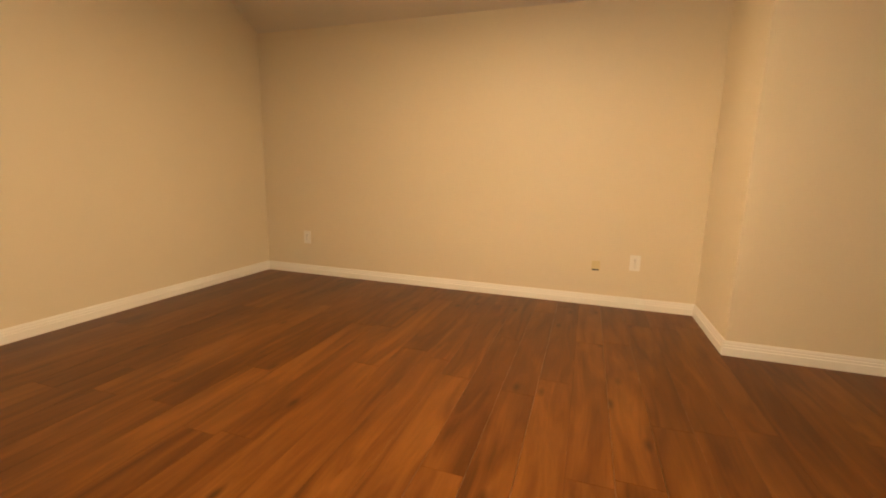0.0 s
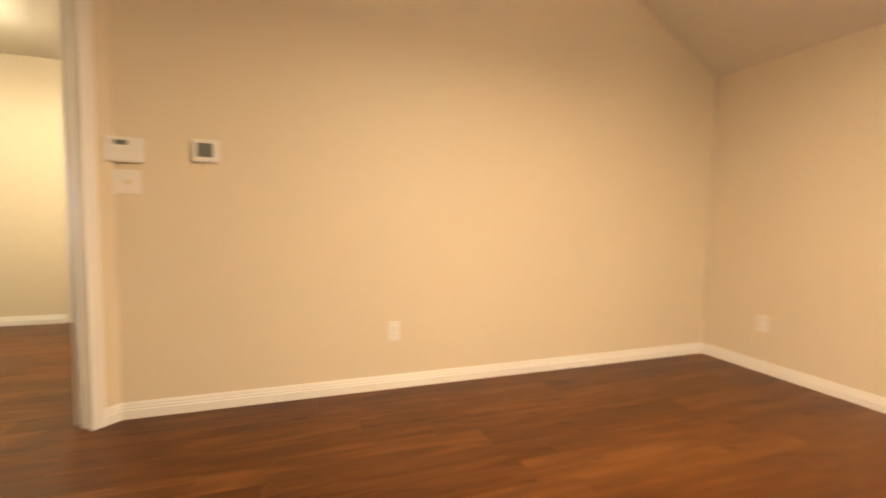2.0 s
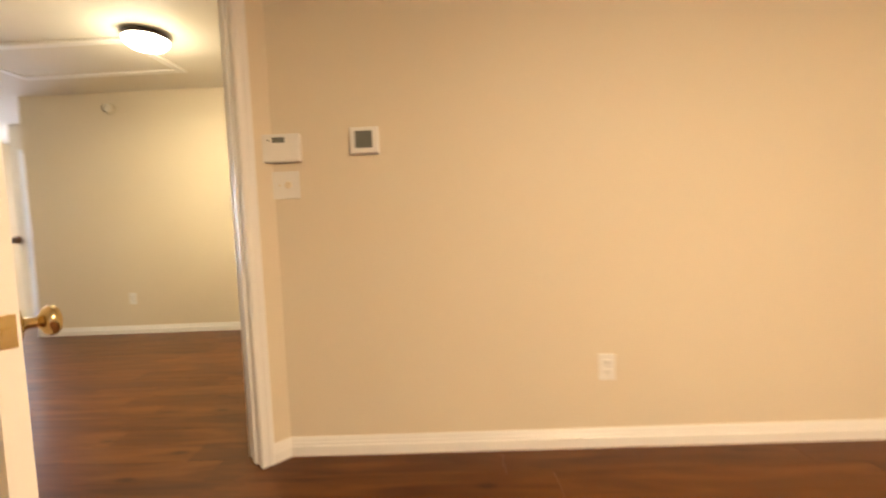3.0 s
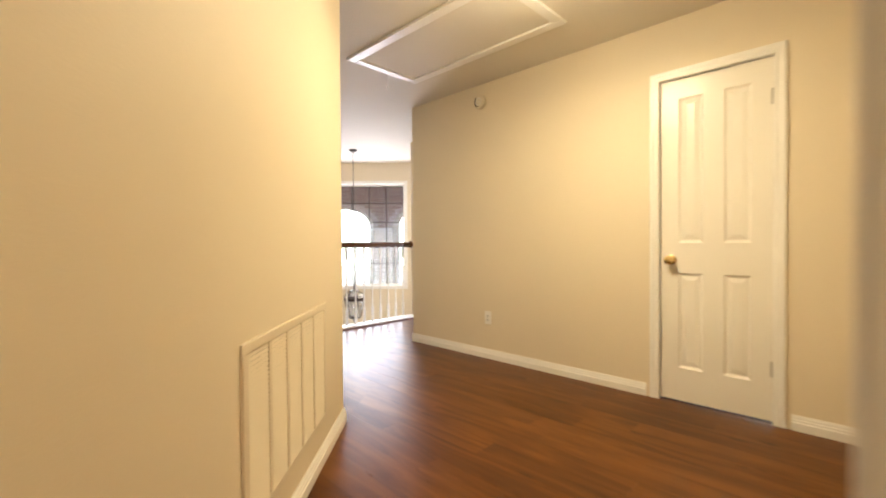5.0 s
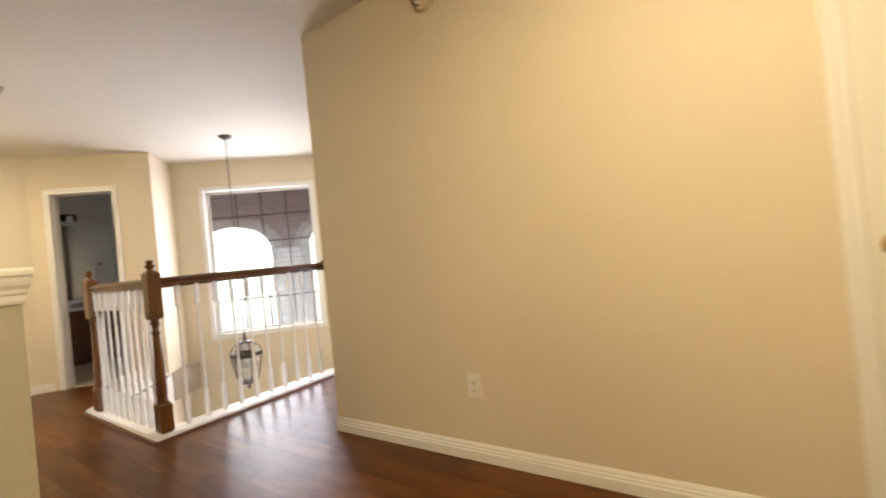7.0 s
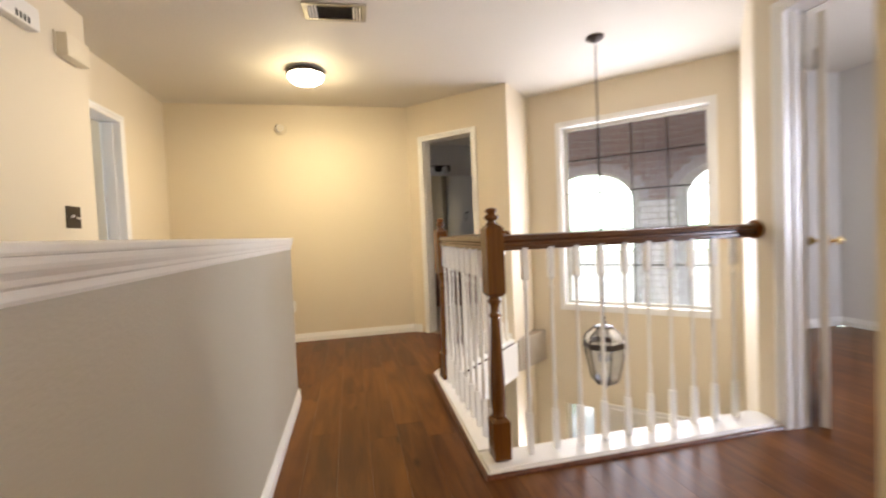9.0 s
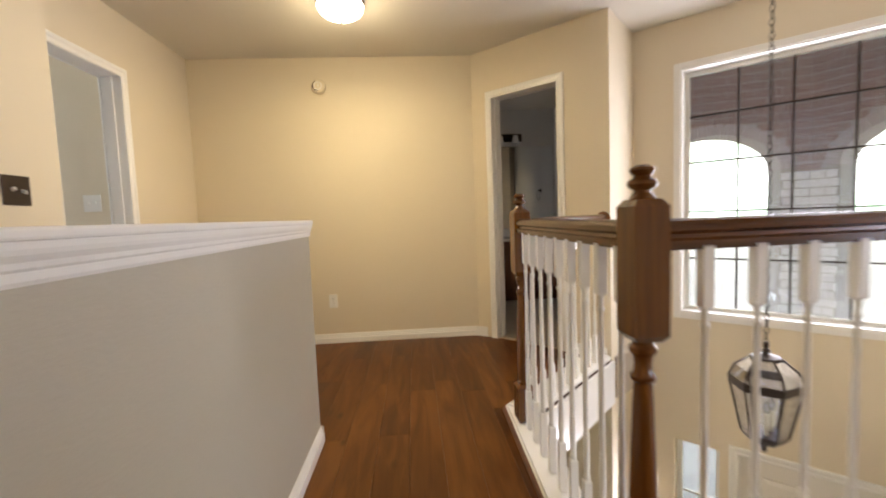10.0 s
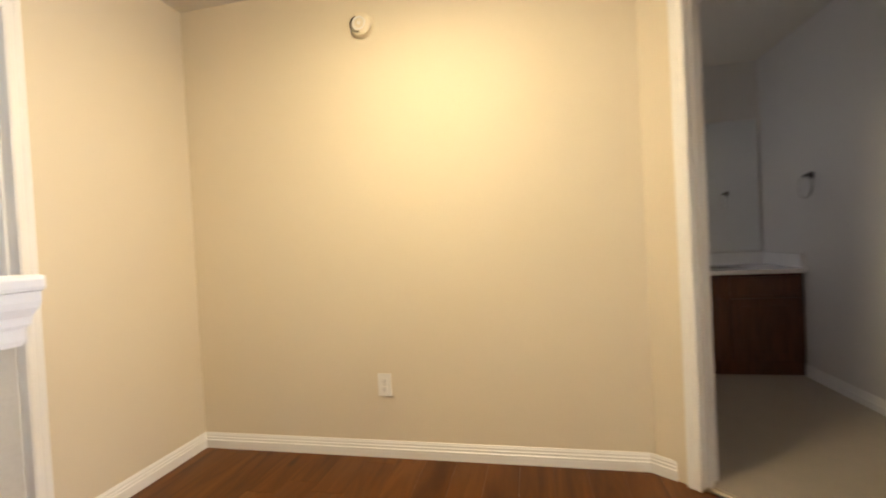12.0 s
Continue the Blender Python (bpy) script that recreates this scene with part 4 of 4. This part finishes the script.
ob = thing("door_chime", on_wall(SA, SB, 4.93 - 4.755, 2.155), "cream plastic door chime box on the wall", "door chime")
part("body", boxes((-0.100, 0.100, 0.006, 0.060, -0.062, 0.062), bevel=0.006), CREAM, ob)
part("back_plate", boxes((-0.110, 0.110, 0, 0.008, -0.050, 0.066)), CREAM, ob)
ob = thing("alarm_siren", on_wall(SA, SB, 4.93 - 4.30, 2.172), "white plastic alarm sounder with slots high on the wall", "alarm sounder")
part("body", boxes((-0.16, 0.16, 0, 0.055, -0.055, 0.055), bevel=0.008), PLASTIC, ob)
for k in range(4):
    part("slot", boxes((-0.09 + k * 0.025, -0.075 + k * 0.025, 0.054, 0.0565, -0.045, -0.015)), DARKPL, ob)
ob = thing("light_switch", on_wall((-0.661, 5.99), (-1.03, 5.99), 0.269, 1.248), "white double switch plate beside the doorway", "light switch")
part("plate", boxes((-0.058, 0.058, 0, 0.006, -0.058, 0.058), bevel=0.003), PLASTIC, ob)
for dx in (-0.023, 0.023):
    part("toggle", boxes((dx - 0.005, dx + 0.005, 0.004, 0.016, -0.003, 0.010), bevel=0.002), PLASTIC, ob)
# small gap in the wall by the bedroom outlet
ob = thing("cable_plate", on_wall((-3.823, -4.741), (-0.126, -4.741), 0.685, 0.305), "small yellowed cable box low on the wall", "cable plate")
part("plate", boxes((-0.030, 0.030, 0, 0.012, -0.036, 0.036), bevel=0.003), YELLOWED, ob)
part("opening", boxes((-0.022, 0.026, 0.004, 0.0135, -0.036, -0.026)), DARKPL, ob, "dark slot along the lower edge")


def return_grille():
    """Return-air grille low on the hall wall, 0.86 by 0.55."""
    w, h = 0.86, 0.552
    s0 = 0.382
    ob = thing("return_air_grille", on_wall(LA, LB, s0, 0.188), "cream louvred return-air grille low on the wall", "air grille")
    f = 0.032
    part("frame", boxes((0, w, 0, 0.010, 0, f), (0, w, 0, 0.010, h - f, h), (0, f, 0, 0.010, f, h - f), (w - f, w, 0, 0.010, f, h - f), bevel=0.003), GRILLE, ob)
    part("backing", boxes((f, w - f, 0.0006, 0.0016, f, h - f)), DARKPL, ob)
    for k in range(1, 5):
        x = f + (w - 2 * f) * k / 5
        part("mullion", boxes((x - 0.011, x + 0.011, 0.0, 0.009, f, h - f)), GRILLE, ob)
    n = 34
    me = None
    for k in range(n):
        z = f + (h - 2 * f) * (k + 0.5) / n
        if me is None:
            bm = bmesh.new()
            extrude_profile(bm, [(0.0015, 0.0035), (0.008, -0.006), (0.0088, -0.005), (0.0025, 0.0045)], f, w - f)
            sl = part("slat", bm, GRILLE, ob)
            me = sl.data
        else:
            sl = new("slat", me)
            sl.parent = ob
        sl.location = (0, 0, z)


return_grille()

# attic hatch with its frame and cord
ob = thing("attic_hatch", pose(1.495, 1.42, H), "white attic ladder hatch with moulded frame in the ceiling", "attic hatch")
part("panel", boxes((-0.27, 0.27, -0.65, 0.65, -0.010, 0.02)), CEIL, ob)
for a, b, c, d in ((-0.345, -0.275, -0.72, 0.72), (0.275, 0.345, -0.72, 0.72), (-0.275, 0.275, -0.72, -0.655), (-0.275, 0.275, 0.655, 0.72)):
    part("frame_board", boxes((a, b, c, d, -0.020, 0.0), bevel=0.005), TRIM, ob)
part("pull_cord", lathe([(0.0015, -0.17), (0.0015, -0.005)], 6, m=pose(-0.05, 0.60, 0)), PLASTIC, ob)
part("cord_knob", lathe([(0.001, -0.195), (0.007, -0.188), (0.007, -0.176), (0.001, -0.168)], 12, m=pose(-0.05, 0.60, 0)), PLASTIC, ob, smooth=True)


def ceiling_vent(x, y, rz, label):
    ob = thing("ceiling_vent", pose(x, y, H, 0, 0, rz), label, "air vent", "ceiling vents")
    w, d = 0.37, 0.20
    part("frame", boxes((-w / 2, w / 2, -d / 2, -d / 2 + 0.025, -0.009, 0), (-w / 2, w / 2, d / 2 - 0.025, d / 2, -0.009, 0), (-w / 2, -w / 2 + 0.025, -d / 2, d / 2, -0.0085, 0), (w / 2 - 0.025, w / 2, -d / 2, d / 2, -0.0085, 0)), STEEL, ob)
    part("backing", boxes((-w / 2 + 0.02, w / 2 - 0.02, -d / 2 + 0.02, d / 2 - 0.02, -0.003, -0.001)), DARKPL, ob)
    for k in range(7):
        yy = -d / 2 + 0.035 + k * 0.0217
        bm = bmesh.new()
        box(bm, -w / 2 + 0.085, w / 2 - 0.085, -0.006, 0.006, -0.0006, 0.0006)
        s = part("slat", bm, STEEL, ob)
        s.matrix_local = pose(0, yy, -0.008, 40)
    for sx in (-1, 1):
        for k in range(3):
            bm = bmesh.new()
            box(bm, -0.006, 0.006, -d / 2 + 0.025, d / 2 - 0.025, -0.0006, 0.0006)
            s = part("slat", bm, PLASTIC, ob)
            s.matrix_local = pose(sx * (w / 2 - 0.038 - k * 0.018), 0, -0.008, 0, 40 * sx)


ceiling_vent(1.150, 4.68, -2, "steel ceiling air vent with angled slats over the landing")
ceiling_vent(-1.84, 6.66, 90, "steel ceiling air vent in the side room")

# ---- bathroom ----
ob = thing("vanity_cabinet", pose(2.20, 7.965, 0), "dark cherry bathroom vanity cabinet against the wall", "vanity")
part("body", boxes((0, 0.975, 0.02, 0.53, 0.09, 0.735)), VANW, ob)
part("toe_kick", boxes((0.0, 0.975, 0.03, 0.53, 0.0, 0.092)), VANW, ob)
for a, b in ((0.02, 0.47), (0.505, 0.955)):
    d = part("cabinet_door", boxes((a, b, 0.0, 0.019, 0.11, 0.56), bevel=0.004), VANW, ob)
    part("raised_panel", boxes((a + 0.055, b - 0.055, -0.005, 0.002, 0.165, 0.505), bevel=0.004), VANW, d)
    part("drawer_front", boxes((a, b, 0.0, 0.019, 0.585, 0.715), bevel=0.004), VANW, ob)
ob = thing("countertop", pose(2.20, 7.965, 0.735), "white cultured marble vanity top with basin", "countertop")
part("slab", boxes((-0.01, 0.978, -0.025, 0.532, 0, 0.032), bevel=0.005), MARBLE, ob)
part("backsplash", boxes((-0.01, 0.978, 0.512, 0.533, 0.032, 0.13), bevel=0.003), MARBLE, ob)
part("side_splash", boxes((0.956, 0.978, 0.0, 0.512, 0.032, 0.13), bevel=0.003), MARBLE, ob)
part("basin", lathe([(0.19, 0.032), (0.20, 0.038), (0.185, 0.037), (0.14, 0.028), (0.02, 0.026), (0.001, 0.026)], 32, m=pose(0.46, 0.26, 0) @ Matrix.Diagonal((1.15, 0.85, 1, 1))), MARBLE, ob, smooth=True)
ob = thing("faucet", pose(2.63, 8.40, 0.767), "chrome two-handle basin faucet", "faucet")
part("base", boxes((-0.075, 0.075, -0.025, 0.025, 0, 0.018), bevel=0.006), CHROME, ob)
part("spout", boxes((-0.012, 0.012, -0.11, 0.012, 0.045, 0.065), (-0.014, 0.014, -0.014, 0.014, 0.015, 0.06), bevel=0.005), CHROME, ob)
for sx in (-1, 1):
    part("handle", lathe([(0.012, 0.018), (0.014, 0.03), (0.022, 0.042), (0.022, 0.055), (0.010, 0.062), (0.001, 0.062)], 16, m=pose(sx * 0.052, 0, 0)), CHROME, ob, smooth=True)
ob = thing("mirror", pose(2.20, 8.496, 0.88), "large frameless wall mirror above the vanity", "mirror")
part("glass", boxes((0.0, 0.955, -0.006, 0.0, 0.0, 1.07)), MIRROR, ob)
for x in (0.2, 0.75):
    part("clip", boxes((x, x + 0.02, -0.009, -0.001, -0.010, 0.008)), CHROME, ob)
ob = thing("vanity_light", pose(2.44, 8.495, 2.06), "dark vanity light bar with glass shades, unlit", "wall light")
part("bar", boxes((-0.30, 0.30, -0.03, 0, -0.05, 0.05), bevel=0.008), BRONZE, ob)
for x in (-0.2, 0, 0.2):
    part("arm", boxes((x - 0.008, x + 0.008, -0.075, -0.02, -0.008, 0.008)), BRONZE, ob)
    part("shade", lathe([(0.001, 0.052), (0.030, 0.05), (0.040, 0.0), (0.052, -0.055), (0.048, -0.055), (0.001, -0.050)], 20, m=pose(x, -0.085, -0.03)), MARBLE, ob, smooth=True)
ob = thing("towel_ring", pose(BX1, 7.86, 1.40), "dark metal towel ring on the bathroom wall", "towel ring")
part("mount", lathe([(0.001, 0.0), (0.026, 0.0), (0.026, 0.008), (0.010, 0.016), (0.010, 0.045), (0.001, 0.046)], 20, m=pose(0, 0, 0, 0, -90, 0)), BRONZE, ob, smooth=True)
bm = bmesh.new()
ringv = []
for q in range(28):
    a = 2 * math.pi * q / 28
    c = Vector((-0.04, 0.075 * math.sin(a), -0.075 + 0.075 * math.cos(a)))
    o = Vector((0, math.sin(a), math.cos(a)))
    ringv.append([bm.verts.new(c + o * 0.004 * math.cos(r) + Vector((0.004 * math.sin(r), 0, 0))) for r in (0, 1.257, 2.513, 3.77, 5.027)])
for q in range(28):
    for r in range(5):
        bm.faces.new((ringv[q][r], ringv[(q + 1) % 28][r], ringv[(q + 1) % 28][(r + 1) % 5], ringv[q][(r + 1) % 5]))
part("ring", bm, CHROME, ob, smooth=True)

# ---- stairs behind the half wall, going down to the south ----
ob = thing("staircase", pose(0, 0, 0), "wooden stair flight going down behind the half wall", "staircase")
ob["kind"] = "structure"
for k in range(14):
    y1, z = 4.75 - 0.205 * k, -0.183 * (k + 1)
    part("tread", boxes((-0.323, 0.648, y1 - 0.205, y1 + 0.02, z - 0.03, z), bevel=0.006), RAILX, ob)
    part("riser", boxes((-0.323, 0.648, y1 - 0.002, y1 + 0.012, z, z + 0.152)), TRIM, ob)

# ---- outside: brick porch arcade, ground, trees ----
# porch frame: x along the arcade, y out of the house, z up
pm = Matrix.Translation((3.03, 6.17, 0)) @ pose(0, 0, 0, 0, 0, -45)
SPRING, RAD, RISE = 1.38, 0.525, 0.35
CORNER = (1.053, 1.50)
ARC = thing("porch_arcade", pm @ pose(*CORNER, 0), "brown brick porch arcade with round arches", "porch")
BW, BH, JOINT = 0.205, 0.066, 0.010
brick_mesh = None
rng = random.Random(5)
rest, pier, core, ring_bm = bmesh.new(), bmesh.new(), bmesh.new(), bmesh.new()


def arcade_side(m, u0, u1, centre):
    """One brick wall with an arch, its inner face in the plane y = 0 of the pose m; x runs from u0 to u1."""
    global brick_mesh

    def inside(u, z, grow):
        d = abs(u - centre)
        return d < RAD + grow and (z <= SPRING or (d / (RAD + grow)) ** 2 + ((z - SPRING) / (RISE + grow)) ** 2 < 1)

    def place(bm, args):
        n = len(bm.verts)
        box(bm, *args)
        bm.verts.ensure_lookup_table()
        bmesh.ops.transform(bm, matrix=m, verts=bm.verts[n:])
    # mortar core in vertical strips that stop at the arch
    u = u0
    while u < u1 - 1e-6:
        d = abs(u + 0.0075 - centre)
        place(core, (u, min(u + 0.015, u1), 0.010, 0.30, SPRING + RISE * math.sqrt(1 - (d / RAD) ** 2) if d < RAD else LOW - 0.1, 2.52))
        u += 0.015
    z, row = LOW, 0
    while z < 2.48:
        u = u0 - (BW / 2 if row % 2 else 0)
        while u < u1:
            cz, a, b = z + BH / 2, max(u, u0), min(u + BW, u1)
            cut = [a + (b - a) * k / 8 for k in range(9)]
            ring = 0.108 if cz > SPRING else 0.004
            free = [not (inside(p, cz, ring) or inside(q, cz, ring)) for p, q in zip(cut, cut[1:])]
            dy = rng.uniform(-0.003, 0.003)
            if all(free) and b - a > BW - 1e-6 and z > SPRING:
                if brick_mesh is None:
                    o = part("brick", boxes((0, BW, 0, 0.09, 0, BH), bevel=0.004), BRICK, ARC)
                    brick_mesh = o.data
                else:
                    o = new("brick", brick_mesh)
                    o.parent = ARC
                o.matrix_local = m @ pose(a, dy, z)
            else:
                k = 0
                while k < 8:
                    e = k
                    while e < 8 and free[e]:
                        e += 1
                    if e > k:
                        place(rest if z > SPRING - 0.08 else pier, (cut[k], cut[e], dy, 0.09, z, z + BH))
                    k = e + 1
            u += BW + JOINT
        z, row = z + BH + JOINT, row + 1
    # bricks on edge round the arch, as deep as the wall
    for k in range(24):
        w = math.pi * (k + 0.5) / 24
        t = Vector((-RAD * math.sin(w), 0, RISE * math.cos(w)))
        tilt = math.degrees(math.atan2(RISE * math.cos(w) * -1, -RAD * math.sin(w)))
        p = Vector((centre + (RAD + 0.05) * math.cos(w), 0.138, SPRING + (RISE + 0.05) * math.sin(w)))
        bmesh.ops.create_cube(ring_bm, size=1, matrix=m @ Matrix.Translation(p) @ pose(0, 0, 0, 0, tilt, 0) @ Matrix.Diagonal((max(0.040, t.length * math.pi / 24 - 0.009), 0.30, 0.102, 1)))


arcade_side(pose(0, 0, 0, 0, 0, 22.5), -1.40, 0.0, -0.745)
arcade_side(pose(0, 0, 0, 0, 0, -22.5), 0.0, 1.262, 0.735)
prism(core, [(0, 0.012), (0.115, 0.277), (-0.115, 0.277)], LOW - 0.1, 2.52)
part("mortar_core", core, MORTAR, ARC)
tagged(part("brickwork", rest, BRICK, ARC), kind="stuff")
# piers and arch rings carry the glare and bounced light in their brick colours
tagged(part("pier_brickwork", pier, GLAREBRICK, ARC, "brick piers with glare put into their colour"), kind="stuff")
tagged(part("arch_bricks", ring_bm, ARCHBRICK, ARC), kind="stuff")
# porch slab, side wall and ceiling
tagged(part("pavement", prism(bmesh.new(), [(-0.9, 0.17), (2.6, 0.17), (2.6, 9.0), (-0.9, 9.0)], LOW - 0.25, LOW - 0.05), CONCRETE), "pale concrete porch slab", "pavement", kind="structure").matrix_world = pm
tagged(part("ceiling_porch", boxes((-0.95, 2.6, 0.17, 1.80, 2.46, 2.56)), CEIL), "painted porch ceiling", "ceiling", kind="structure").matrix_world = pm
g = bmesh.new()
bmesh.ops.create_grid(g, x_segments=1, y_segments=1, size=1500)
ob = part("ground", g, GRASS)
ob.location = (0, 0, LOW - 0.28)
tagged(ob, "mown green lawn reaching the horizon", "ground", kind="structure")
# made-up pale ground, laid only to keep the view through the window bright
ob = part("road", boxes((-60, 60, 9.0, 66.0, 0, 0.02)), CONCRETE)
ob.matrix_world = pm @ pose(0, 0, LOW - 0.275)
tagged(ob, "pale ground sheet added beyond the lawn to brighten the view out", "road", kind="structure")


# glowing sheet far beyond the lawn, so the view out burns to white
ob = part("backdrop", boxes((-140, 140, 0, 0.5, -3, 60)), GLOW)
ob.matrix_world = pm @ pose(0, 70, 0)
tagged(ob, "glowing sheet standing in for the burnt-out daylight distance", "backdrop", kind="structure")

# ---- floor planks, along y, 0.18 wide ----
bed = [(-6.0, -4.84), (-0.09, -4.84), (-0.09, -0.86), (-0.90, -0.05), (-6.0, -0.05)]
hall = [(-0.09, -0.86), (2.31, -0.86), (2.31, 2.71), (0.62, 1.44), (-0.90, -0.05)]
land = [[(0.66, 1.470), (2.31, 2.71), (2.31, 3.72), (0.66, 3.72)], [(2.31, 2.69), (3.40, 2.69), (3.40, 3.72), (2.31, 3.72)],
        [(0.66, 3.72), (1.72, 3.72), (1.72, 6.62), (0.66, 6.62)], [(-0.66, 4.77), (0.66, 4.77), (0.66, 6.62), (-0.66, 6.62)], [(1.72, 5.06), (2.54, 5.885), (1.80, 6.62), (1.72, 6.62)]]
BED_F, HALL_F, LAND_F = (bpy.data.objects[n] for n in ("floor_bedroom", "floor_hall", "floor_landing"))


def clip(poly, region):
    for (ax, ay), (bx, by) in zip(region, region[1:] + region[:1]):
        out = []
        side = lambda p: (bx - ax) * (p[1] - ay) - (by - ay) * (p[0] - ax)
        for p, q in zip(poly, poly[1:] + poly[:1]):
            sp, sq = side(p), side(q)
            if sp >= 0:
                out.append(p)
            if sp * sq < 0:
                f = sp / (sp - sq)
                out.append((p[0] + f * (q[0] - p[0]), p[1] + f * (q[1] - p[1])))
        poly = out
        if len(poly) < 3:
            return []
    return poly


PW, PL, SEAM = 0.152, 1.22, 0.0004
rng = random.Random(11)
for col in range(-40, 24):
    x0 = col * PW
    y0 = -5.6 - rng.uniform(0, PL)
    while y0 < 6.7:
        rect = [(x0 + SEAM, y0 + SEAM), (x0 + PW - SEAM, y0 + SEAM), (x0 + PW - SEAM, y0 + PL - SEAM), (x0 + SEAM, y0 + PL - SEAM)]
        for owner, regions in ((BED_F, [bed]), (HALL_F, [hall]), (LAND_F, land)):
            pieces = [c for c in (clip(rect, r) for r in regions) if c]
            pieces = [c for c in pieces if abs(sum(a[0] * b[1] - b[0] * a[1] for a, b in zip(c, c[1:] + c[:1]))) > 0.004]
            if pieces:
                bm = bmesh.new()
                for c in pieces:
                    prism(bm, c, SUB, 0.0)
                part("plank", bm, FLOORW, owner)
        y0 += PL
